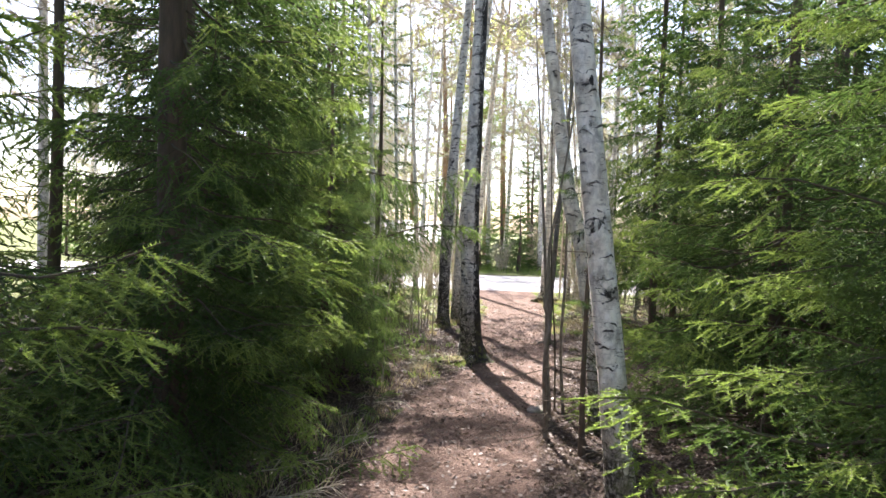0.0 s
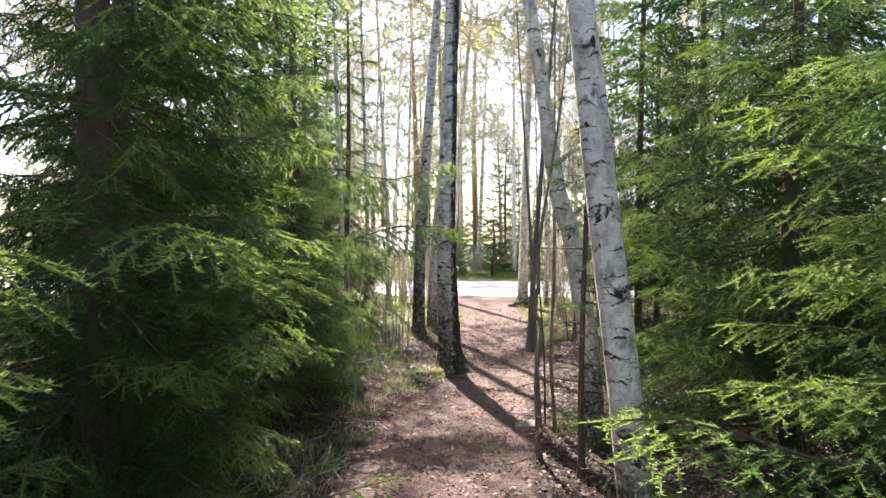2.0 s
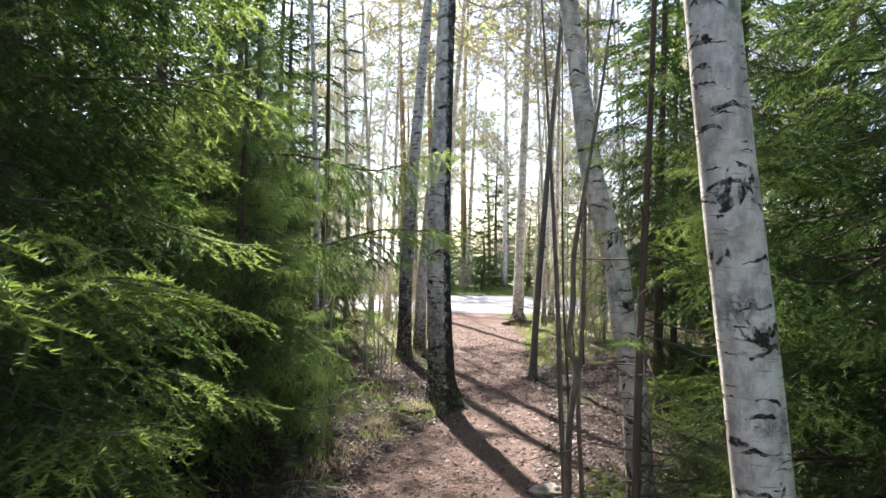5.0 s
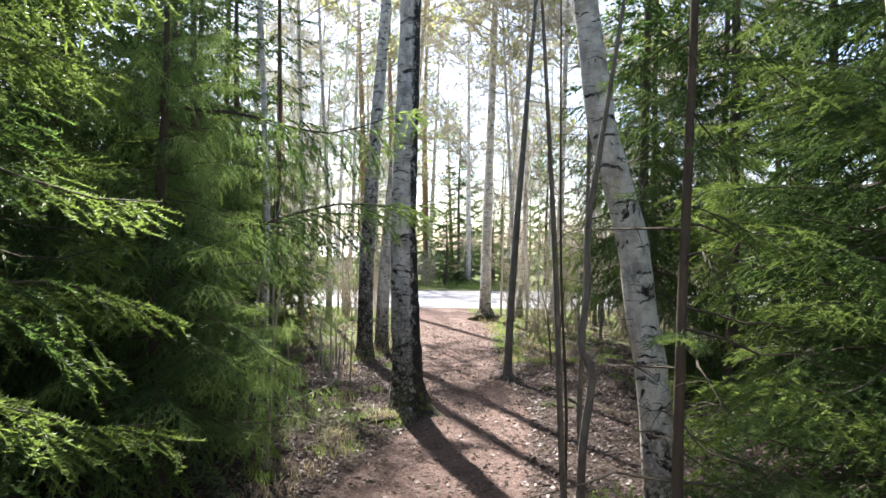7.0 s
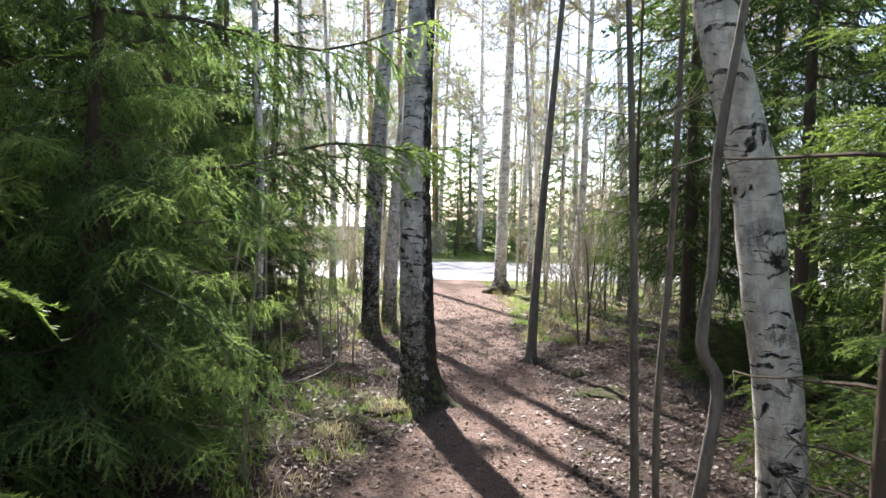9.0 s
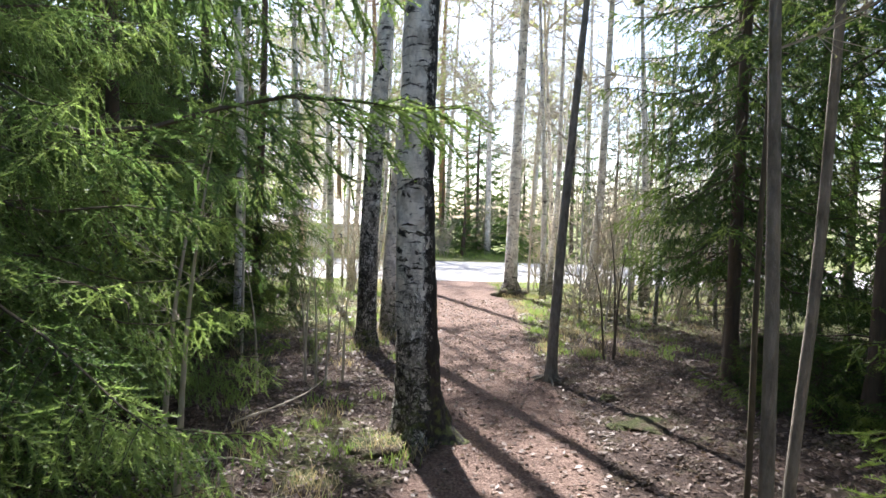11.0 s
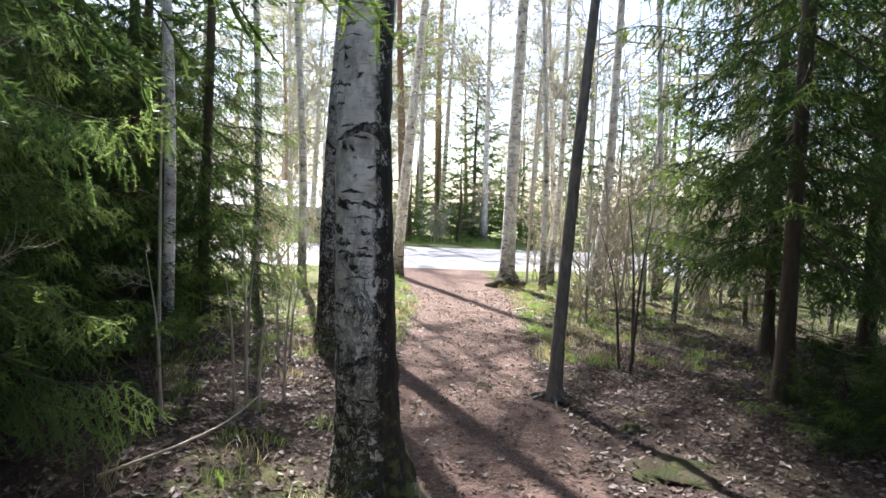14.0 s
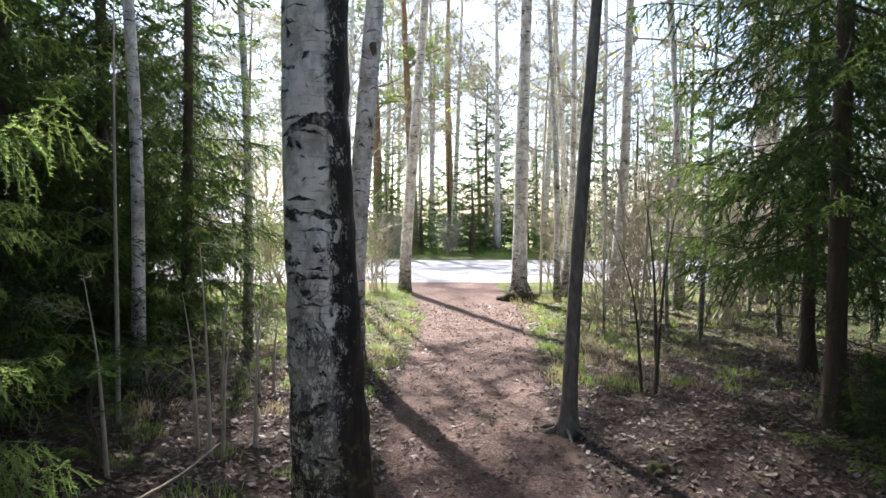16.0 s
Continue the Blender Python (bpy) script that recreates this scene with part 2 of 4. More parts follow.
MOSS, nt, b = mat("moss", 0.95)
vo = coords(nt)
m1 = noise_tex(nt, vo, 60.0, 5, 0.7)
m2 = noise_tex(nt, vo, 6.0, 4)
finish(nt, b, mix(nt, ramp(nt, m2, [(0.40, 0.0), (0.56, 0.85)]), ramp(nt, m1, [(0.3, (0.022, 0.03, 0.01)), (0.7, (0.09, 0.10, 0.03))]), (0.07, 0.05, 0.035)), m1, 0.03, 1.0)
STONE, nt, b = mat("stone", 0.85)
vo = coords(nt)
s1 = noise_tex(nt, vo, 40.0, 5, 0.7)
finish(nt, b, mix(nt, ramp(nt, noise_tex(nt, vo, 5.0, 4), [(0.45, 0.0), (0.6, 0.7)]), ramp(nt, s1, [(0.3, (0.2, 0.17, 0.15)), (0.7, (0.4, 0.35, 0.31))]), (0.13, 0.14, 0.06)), s1, 0.01, 0.7)


def painted(name, colour):
    m, nt, b = mat(name, 0.6)
    n = noise_tex(nt, coords(nt, (3, 3, 3)), 4.0, 4)
    finish(nt, b, mix(nt, calc(nt, "MULTIPLY", n, 0.3), colour, tuple(c * 0.7 for c in colour)), n, 0.003, 0.3)
    return m


WHITE_PAINT = painted("white_paint", (0.78, 0.77, 0.74))
ROOF_GREY = painted("roof_sheet", (0.5, 0.49, 0.47))
GLASS, nt, b = mat("window_glass", 0.05)
b.inputs["Base Color"].default_value = (0.03, 0.04, 0.05, 1)


# ---- geometry helpers ----
def mesh(name, verts, faces, mats, index=None, smooth=False):
    me = bpy.data.meshes.new(name)
    me.from_pydata([tuple(v) for v in np.asarray(verts, float).tolist()], [], faces if isinstance(faces, list) else faces.tolist())
    for m in mats:
        me.materials.append(m)
    if index is not None:
        me.polygons.foreach_set("material_index", np.asarray(index, np.int32))
    if smooth:
        me.polygons.foreach_set("use_smooth", np.ones(len(me.polygons), bool))
    me.update()
    return me


def part(name, me, parent, label="", m=None):
    ob = new(name, me)
    ob.parent = parent
    if m is not None:
        ob.matrix_basis = m
    return tagged(ob, label)


def thing(name, at, label, category, group="", kind=""):
    ob = new(name)
    ob.empty_display_size = 0.2
    ob.location = at
    return tagged(ob, label, category, group, kind)


def unit(v):
    return v / np.maximum(np.linalg.norm(v, axis=-1, keepdims=True), 1e-9)


def spline(points, n):
    """A smooth line of n places through the given points (Catmull-Rom)."""
    p = np.asarray(points, float)
    p = np.vstack([2 * p[0] - p[1], p, 2 * p[-1] - p[-2]])
    out = []
    for u in np.linspace(0, len(p) - 3 - 1e-6, n):
        i = int(u)
        f = u - i
        a, b_, c, d = p[i:i + 4]
        out.append(0.5 * (2 * b_ + (c - a) * f + (2 * a - 5 * b_ + 4 * c - d) * f * f + (3 * b_ - a - 3 * c + d) * f ** 3))
    return np.array(out)


def tube(line, radii, sides=6, rough=None, flare=0.0, rng=None):
    """A round limb along a line. rough: relative unevenness; flare: how far the roots spread at the foot."""
    line = np.asarray(line, float)
    n = len(line)
    radii = np.broadcast_to(radii, (n,)).astype(float)
    tang = unit(np.gradient(line, axis=0))
    ref = np.where(np.abs(tang[:, 2:3]) > 0.9, np.array([[1.0, 0, 0]]), np.array([[0, 0, 1.0]]))
    side = unit(np.cross(ref, tang))
    up = np.cross(tang, side)
    ang = np.linspace(0, 2 * np.pi, sides, endpoint=False)
    r = np.repeat(radii[:, None], sides, 1)
    if rough:
        wob = np.array([[noise.noise(Vector((math.cos(a) * 1.7, math.sin(a) * 1.7, i * 0.55 + radii[0] * 91))) for a in ang] for i in range(n)])
        r = r * (1 + rough * wob)
    if flare:
        h = line[:, 2] - line[0, 2]
        lobes = 0.55 + 0.45 * np.cos(5 * ang + 0.7) + 0.25 * np.cos(3 * ang + 2.1)
        r = r * (1 + flare * np.exp(-h / 0.09)[:, None] * lobes[None, :] + 0.35 * flare * np.exp(-h / 0.3)[:, None])
    v = line[:, None] + r[..., None] * (np.cos(ang)[None, :, None] * side[:, None] + np.sin(ang)[None, :, None] * up[:, None])
    v = v.reshape(-1, 3)
    f = []
    for i in range(n - 1):
        for j in range(sides):
            k = (j + 1) % sides
            f.append((i * sides + j, i * sides + k, (i + 1) * sides + k, (i + 1) * sides + j))
    f.append(tuple(range((n - 1) * sides, n * sides)))
    return v, f


class Build:
    """Gathers pieces of one mesh."""
    def __init__(self):
        self.v, self.f, self.i, self.n = [], [], [], 0

    def add(self, v, f, slot=0):
        f = f if isinstance(f, list) else f.tolist()
        self.v.append(np.asarray(v, float))
        self.f += [tuple(k + self.n for k in q) for q in f]
        self.i += [slot] * len(f)
        self.n += len(v)

    def done(self, name, mats, smooth=False):
        return mesh(name, np.vstack(self.v), self.f, mats, self.i, smooth)


def needles(starts, ends, per_m, length, width, rng, lift=0.25, spread=0.85, core=0.26):
    """Triangles set along twigs: to both sides and some upwards."""
    seg = ends - starts
    ln = np.linalg.norm(seg, axis=1)
    cnt = np.maximum((ln * per_m).astype(int), 3)
    who = np.repeat(np.arange(len(ln)), cnt)
    k = len(who)
    u = rng.random(k)
    ax = unit(seg)[who]
    p = starts[who] + seg[who] * u[:, None]
    zz = np.array([0, 0, 1.0])
    side = unit(np.cross(ax, zz) + 1e-6)
    upv = np.cross(side, ax)
    phi = rng.normal(0, 0.75, k) + np.where(rng.random(k) < 0.5, 0.0, np.pi)
    out = np.cos(phi)[:, None] * side + (np.abs(np.sin(phi)) * 0.8 + lift * 0.5)[:, None] * upv
    d = unit(ax * rng.uniform(0.2, 0.65, k)[:, None] + spread * out)
    L = (length * rng.uniform(0.7, 1.15, k))[:, None]
    w = unit(np.cross(d, rng.normal(size=(k, 3)))) * width * 0.5
    v = np.stack([p - w, p + w, p + d * L], 1).reshape(-1, 3)
    f = np.arange(3 * k).reshape(-1, 3)
    # the packed needle bases round each twig: a narrow spindle
    s2 = unit(np.cross(unit(seg), zz) + 1e-6)
    u2 = np.cross(s2, unit(seg))
    c = core * length
    m1 = starts + seg * 0.35
    q = np.concatenate([np.stack([starts, m1 + s2 * c, ends, m1 - s2 * c], 1), np.stack([starts, m1 + u2 * c, ends, m1 - u2 * c], 1)]).reshape(-1, 3)
    fq = (np.arange(len(q)).reshape(-1, 4) + len(v)).tolist()
    return np.vstack([v, q]), f.tolist() + fq


def bough(seed, per_m, n_len, n_wid, step2, step3, mats, wood=True, sag=0.10, hang=0.5, core=0.3):
    """One spruce bough, 1 m long along x: a limb with drooping side twigs and their twiglets."""
    rng = np.random.default_rng(seed)
    us = np.linspace(0, 1, 9)

    def spine(u):
        u = np.asarray(u, float)
        return np.stack([u, 0.03 * np.sin(u * 5 + seed), -sag * np.sin(np.pi * u ** 0.8) + 0.03 * np.sin(u * 9 + seed)], -1)
    bd = Build()
    if wood:
        bd.add(*tube(spine(us), np.linspace(0.0075, 0.0015, 9), 5), 1)
    S, E = [], []
    u = 0.10 + rng.random() * 0.04
    side = 1
    while u < 0.99:
        base = spine(u)
        l2 = (0.50 * (1 - u) ** 0.75 * min(1, (u + 0.12) * 2.2) + 0.06) * rng.uniform(0.65, 1.15)
        a = radians(rng.uniform(38, 62))
        d = np.array([math.cos(a), side * math.sin(a), rng.uniform(-0.15, 0.12)])
        k = max(2, int(l2 / 0.07))
        pts = [base]
        for i in range(k):
            d = unit(d + np.array([0.08, 0, -hang * 0.22 * rng.uniform(0.4, 1.5)]))
            pts.append(pts[-1] + d * l2 / k)
        pts = np.array(pts)
        if wood:
            bd.add(*tube(pts, np.linspace(0.0019, 0.0008, len(pts)), 3), 1)
        inner = 0.3 if u < 0.35 else 0.05
        for i in range(k):
            if (i + 1) / k > inner:
                S.append(pts[i]); E.append(pts[i + 1])
        w = inner * l2
        s3 = 1
        while w < l2 * 0.97:
            q = w / l2 * k
            i = min(int(q), k - 1)
            p = pts[i] + (pts[i + 1] - pts[i]) * (q - i)
            ax = unit(pts[i + 1] - pts[i])
            sv = unit(np.cross(ax, np.array([0, 0, 1.0])))
            l3 = rng.uniform(0.05, 0.12) * (1.15 - 0.6 * w / l2)
            dv = unit(ax * 0.75 + s3 * sv * 0.7 + np.array([0, 0, rng.uniform(-0.75, 0.1) * hang * 1.3]))
            S.append(p); E.append(p + dv * l3)
            w += step3 * rng.uniform(0.7, 1.3)
            s3 = -s3
        u += step2 * rng.uniform(0.6, 1.4)
        side = -side
    for a, c in zip(np.linspace(0.55, 0.95, 6), np.linspace(0.62, 1.0, 6)):
        S.append(spine(a)); E.append(spine(c))
    bd.add(*needles(np.array(S), np.array(E), per_m, n_len, n_wid, rng, core=core), 0)
    BOUGH_DATA.append((np.vstack(bd.v), bd.f, bd.i))
    return bd.done("bough", mats)


BOUGH_DATA = []
# boughs by how near they are seen
BOUGHS = {
    "near": [bough(s, 340, 0.0135, 0.0037, 0.038, 0.033, [NEEDLE, TWIG], True, 0.05 + 0.03 * (s % 3), 0.5 + 0.25 * (s % 3), 0.22) for s in range(6)],
    "hanging": [bough(40 + s, 310, 0.0135, 0.0038, 0.034, 0.034, [NEEDLE_SUNLIT, TWIG], True, 0.06, 1.5 + 0.3 * s, 0.22) for s in range(4)],
    "mid": [bough(10 + s, 130, 0.0165, 0.0062, 0.040, 0.040, [NEEDLE, TWIG], True, 0.10, 0.8 + 0.3 * s, 0.26) for s in range(4)],
    "far": [bough(20 + s, 40, 0.040, 0.018, 0.07, 0.065, [NEEDLE, TWIG], False, 0.12, 0.6) for s in range(3)],
    "distant": [bough(30 + s, 34, 0.065, 0.04, 0.09, 0.09, [NEEDLE_FAR, TWIG], False, 0.12, 0.6) for s in range(2)],
}
BOUGH_OF = {me.name: d for me, d in zip([me for k in BOUGHS.values() for me in k], BOUGH_DATA)}


def crown(placed, mats, name="crown"):
    """One mesh of many boughs laid at the given poses."""
    bd = Build()
    for me, m in placed:
        v, f, i = BOUGH_OF[me.name]
        a = np.array(m)
        bd.v.append(v @ a[:3, :3].T + a[:3, 3])
        bd.f += [tuple(k + bd.n for k in q) for q in f]
        bd.i += i
        bd.n += len(v)
    return bd.done(name, mats)


def aim(base, tip, roll=0.0):
    """The pose that lays a 1 m bough from base to tip."""
    d = Vector(tip) - Vector(base)
    L = d.length
    d.normalize()
    side = Vector((0, 0, 1)).cross(d).normalized()
    up = d.cross(side)
    r = Matrix((d, side, up)).transposed().to_4x4() @ Matrix.Rotation(radians(roll), 4, "X")
    return Matrix.Translation(base) @ r @ Matrix.Diagonal((L, L, L, 1))


def ground_z(x, y):
    s = min(max(y / 6.0, 0.0), 1.0)
    z = -0.15 * s * s * (3 - 2 * s)
    off = abs(x - path_x(y))
    edge = min(max((off - 0.6) / 0.8, 0), 1)
    far = min(max((17.0 - y) / 2.0, 0), 1) if y < 25.5 else min((y - 25.5) / 2.0, 1)
    bump = 0.05 * noise.noise(Vector((x * 0.9, y * 0.9, 0.3))) + 0.018 * noise.noise(Vector((x * 3.1, y * 3.1, 4.0)))
    if y > 27 and x < 3:
        a = min((y - 27) / 7.0, 1.0)
        c = min((3 - x) / 3.5, 1.0)
        z -= 1.55 * a * a * (3 - 2 * a) * c * c * (3 - 2 * c)
    return z + far * (edge * (0.035 + bump) + 0.010 * noise.noise(Vector((x * 2.3, y * 2.3, 7.0))))


PATH_Y = (-30.0, 0.0, 3.5, 6.2, 8.0, 10.4, 14.0, 18.5)
PATH_X = (-0.4, -0.1, -0.03, 0.35, 0.98, 1.15, 1.65, 1.7)
PATH_W = (0.55, 0.58, 0.58, 0.6, 0.45, 0.5, 0.62, 0.85)


def path_x(y):
    return float(np.interp(y, PATH_Y, PATH_X))


def walkway(y):
    """Where the walker's head passes."""
    return float(np.interp(y, (-2, 0, 3.5, 4.6, 6.0, 7.0), (0, 0, 0.02, 0.17, 0.6, 1.0)))


def held_clear(bx, by, tipx, tipy, z):
    """How much of a bough's length keeps it off the walker's line."""
    if z > 2.5 or z < 0.25 or min(by, tipy) > 6.8:
        return 1.0
    for k in np.linspace(0.15, 1.0, 18):
        x, y = bx + (tipx - bx) * k, by + (tipy - by) * k
        if -2 < y < 6.6 and abs(x - walkway(y)) < (0.62 if z > 1.0 else 0.95):
            return max(k - 0.06, 0.12)
    return 1.0


def spruce(x, y, h, r, z0, n, reach, lod, seed, label, lean=(0, 0), placed=(), top_lod="far", split=3.6, dead=0, group="spruces by the path", droop=0.18, thick=0.0, dead_len=1.0, bare=None):
    """A Norway spruce: trunk, whorled boughs, dead twigs below."""
    rng = random.Random(seed)
    gz = ground_z(x, y) - 0.03
    tree = thing("spruce_tree", (x, y, gz), label, "tree", group)
    line = np.array([(lean[0] * t * h + 0.02 * math.sin(t * 9 + seed), lean[1] * t * h, t * h) for t in np.linspace(0, 1, 14) ** 1.3])
    v, f = tube(line, r * (1 - np.linspace(0, 1, 14) ** 1.3 * 0.93), 12, 0.08, 0.5)
    part("trunk", mesh("trunk", v, f, [SPRUCE_BARK], smooth=True), tree)
    upper = []
    low = int(n * 0.8) if top_lod != "distant" else 0
    if low and h > split:
        # crown above split is mostly unseen; thick sets how much shade it casts
        n = low + int((h - split) * (thick or (6.5 if abs(x - 0.9) > 2.7 and y > 4.5 else 6.0)))
    for i in range(n):
        if i < low:
            z = z0 + (min(split, h * 0.95) - z0) * (i + rng.random()) / low
        else:
            zl = min(split, h * 0.9) if low else z0
            z = zl + (h * 0.97 - zl) * (i - low + rng.random()) / (n - low)
        az = i * 2.39996 + rng.uniform(-0.4, 0.4)
        L = max(0.25, reach * (1 - z / (h * 1.04)) ** 0.75 * rng.uniform(0.75, 1.1))
        dz = L * rng.uniform(-droop - 0.12, -droop + 0.14) + (0.25 * L if z > h * 0.6 else 0)
        if bare and z > bare[1] and math.cos(az - radians(bare[0])) > bare[2]:
            continue
        bx, by = lean[0] * z, lean[1] * z
        tx, ty = bx + L * math.cos(az), by + L * math.sin(az)
        k = held_clear(x + bx, y + by, x + tx, y + ty, z + gz)
        z1 = max(z + dz * k, 0.12)
        m = aim((bx, by, z), (bx + (tx - bx) * k, by + (ty - by) * k, z1), rng.uniform(-18, 18))
        if i < low:
            part("bough", rng.choice(BOUGHS[lod]), tree, "", m)
        else:
            upper.append((rng.choice(BOUGHS[top_lod]), m))
    if upper:
        part("crown", crown(upper, [NEEDLE_FAR if top_lod == "distant" else NEEDLE, TWIG]), tree)
    for base_z, tip in placed:
        part("bough", rng.choice(BOUGHS[lod]), tree, "", aim((0, 0, base_z - gz), (tip[0] - x, tip[1] - y, tip[2] - gz), rng.uniform(-10, 10)))
    for i in range(dead):
        az, z, L = rng.uniform(0, 6.28) if not bare else radians(bare[0]) + rng.uniform(-1.3, 1.3), rng.uniform(0.25, max(z0, 1.5)) if not bare else rng.uniform(1.0, 3.2), rng.uniform(0.25, 0.7) * dead_len
        pts = [(0, 0, z)]
        for s in range(5):
            p = pts[-1]
            pts.append((p[0] + L / 5 * math.cos(az + rng.uniform(-.3, .3)), p[1] + L / 5 * math.sin(az + rng.uniform(-.3, .3)), p[2] + L / 5 * rng.uniform(-0.45, 0.15)))
        bd = Build()
        bd.add(*tube(pts, np.linspace(0.006, 0.0015, 6), 4))
        for s in range(7):
            q = np.array(pts[rng.randrange(2, 6)])
            e = q + np.array([rng.uniform(-.14, .14), rng.uniform(-.14, .14), rng.uniform(-.12, .03)])
            bd.add(*tube([q, (q + e) / 2 + np.array([0, 0, 0.012]), e], [0.002, 0.0015, 0.0008], 3))
        part("dead_branch", bd.done("dead_branch", [TWIG]), tree, "bare dead brown branch")
    return tree


def twig_spray(seed, n, leaves, m_leaf, m_twig, length=1.0, leaf=0.02, hang=0.3, twig_r=0.004):
    """A spray of fine twigs along x with small young leaves."""
    rng = np.random.default_rng(seed)
    bd = Build()
    us = np.linspace(0, 1, 7)
    sp = np.stack([us * length, 0.08 * np.sin(us * 4 + seed), 0.15 * us - hang * 0.4 * us ** 2], -1)
    bd.add(*tube(sp, np.linspace(twig_r * 1.6, twig_r * 0.5, 7), 3), 1)
    tips = []
    for i in range(n):
        u = rng.uniform(0.15, 1)
        p = sp[int(u * 6)]
        d = unit(np.array([rng.uniform(0.2, 1), rng.uniform(-1, 1), rng.uniform(-hang - 0.4, 0.6)]))
        l = length * rng.uniform(0.15, 0.5)
        q = np.array([p, p + d * l * 0.5 + np.array([0, 0, 0.02]), p + d * l + np.array([0, 0, -hang * l * 0.5])])
        bd.add(*tube(q, [twig_r * 0.7, twig_r * 0.5, twig_r * 0.3], 3), 1)
        tips.append(q)
    if leaves:
        tw = np.array(tips)
        k = leaves
        who = rng.integers(0, len(tw), k)
        u = rng.random(k)[:, None]
        p = np.where(u < 0.5, tw[who, 0] + (tw[who, 1] - tw[who, 0]) * u * 2, tw[who, 1] + (tw[who, 2] - tw[who, 1]) * (u * 2 - 1))
        d = unit(rng.normal(size=(k, 3)))
        w = unit(np.cross(d, rng.normal(size=(k, 3))))
        L = leaf * rng.uniform(0.6, 1.3, k)[:, None]
        v = np.stack([p, p + d * L * 0.5 + w * L * 0.35, p + d * L, p + d * L * 0.5 - w * L * 0.35], 1).reshape(-1, 3)
        bd.add(v, np.arange(4 * k).reshape(-1, 4), 0)
    me = bd.done("spray", [m_leaf, m_twig])
    BOUGH_OF[me.name] = (np.vstack(bd.v), bd.f, bd.i)
    return me


SPRAYS = [twig_spray(s, 22, 90, SPRING, TWIG, 1.0, 0.028, 0.4) for s in range(3)]
BARE_SPRAYS = [twig_spray(9 + s, 22, 25, SPRING, PALE_TWIG, 1.0, 0.02, 0.3, 0.0045) for s in range(3)]
CROWN_SPRAYS = [twig_spray(29 + s, 36, 55, SPRING, TWIG, 1.0, 0.045, 0.5, 0.006) for s in range(3)]
SPRAYS_FAR = [twig_spray(19 + s, 40, 45, SPRING, PALE_TWIG, 1.0, 0.038, 0.5, 0.0055) for s in range(3)]


def birch(points, r0, r1, top, bark_m, seed, label, group="birches", flare=0.4, sprays=0, spray_from=2.5, spray_len=1.0, kind="near", rings=30, name="birch_tree", sides=18, rough=0.05, roots=0):
    """A trunk through the given places, carried on up to the height top, with sprays of twigs."""
    rng = random.Random(seed)
    p = [Vector(q) for q in points]
    base = p[0].copy()
    base.z = ground_z(base.x, base.y) - 0.04
    p[0] = base
    d = (p[-1] - p[-2]).normalized()
    rise = top - (p[-1].z - base.z)
    if rise > 0.5:
        up = (d + Vector((0, 0, 0.6))).normalized()
        p += [p[-1] + d * rise * 0.4, p[-1] + d * rise * 0.4 + up * rise * 0.6]
    line = spline([q - base for q in p], rings)
    q = np.linspace(0, 1, rings)
    zz = line[:, 2] / max(line[-1, 2], 0.1)
    rad = r0 + (r1 - r0) * np.minimum(zz * max(line[-1, 2], 0.1) / 3.0, 1.0)
    rad = rad * np.clip(1.25 - zz * 1.15, 0.12, 1.0)
    tree = thing(name, base, label, "tree", group)
    v, f = tube(line, rad, sides, rough, flare)
    part("trunk", mesh("trunk", v, f, [bark_m], smooth=True), tree)
    for i in range(roots):
        az = 6.283 * (i + rng.uniform(-0.25, 0.25)) / roots
        L = min(r0 * rng.uniform(3.5, 6.0), 0.27)
        ln = spline([(0, 0, r0 * 1.6 + 0.16), (math.cos(az) * r0 * 1.1, math.sin(az) * r0 * 1.1, r0 * 0.9 + 0.05), (math.cos(az + 0.2) * L * 0.6, math.sin(az + 0.2) * L * 0.6, 0.05), (math.cos(az + 0.1) * L, math.sin(az + 0.1) * L, 0.0)], 9)
        v, f = tube(ln, np.linspace(r0 * 0.5, r0 * 0.14, 9), 7, 0.15)
        part("root", mesh("root", v, f, [bark_m], smooth=True), tree)
    pool = {"near": SPRAYS, "bare": BARE_SPRAYS, "far": SPRAYS_FAR, "crown": CROWN_SPRAYS}[kind]
    spread = []
    for i in range(sprays):
        t = rng.uniform(spray_from / max(line[-1, 2], 0.1), 1.0)
        k = min(int(np.searchsorted(line[:, 2], t * line[-1, 2])), rings - 1)
        s = line[k]
        az = rng.uniform(0, 6.283)
        L = spray_len * rng.uniform(0.6, 1.3) * (1.2 - 0.6 * t)
        tip = (s[0] + L * math.cos(az), s[1] + L * math.sin(az), s[2] + L * rng.uniform(0.0, 0.9))
        spread.append((rng.choice(pool), aim(tuple(s), tip, rng.uniform(0, 360))))
    if kind in ("far", "crown") and spread:
        part("crown", crown(spread, [SPRING, PALE_TWIG]), tree)
    else:
        for me, m in spread:
            part("branch", me, tree, "", m)
    return tree


# ---- ground and road ----
xs = np.unique(np.concatenate([np.linspace(-900, -12, 14), np.linspace(-12, -4, 17), np.linspace(-4, 6, 101), np.linspace(6, 14, 17), np.linspace(14, 900, 14)]))
ys = np.unique(np.concatenate([np.linspace(-900, -6, 12), np.linspace(-6, 1, 15), np.linspace(1, 18, 171), np.linspace(18, 32, 29), np.linspace(32, 900, 14)]))
gv = np.array([(x, y, ground_z(x, y)) for y in ys for x in xs])
nx = len(xs)
gf = [(j * nx + i, j * nx + i + 1, (j + 1) * nx + i + 1, (j + 1) * nx + i) for j in range(len(ys) - 1) for i in range(nx - 1)]
gm = mesh("ground", gv, gf, [GROUND], smooth=True)


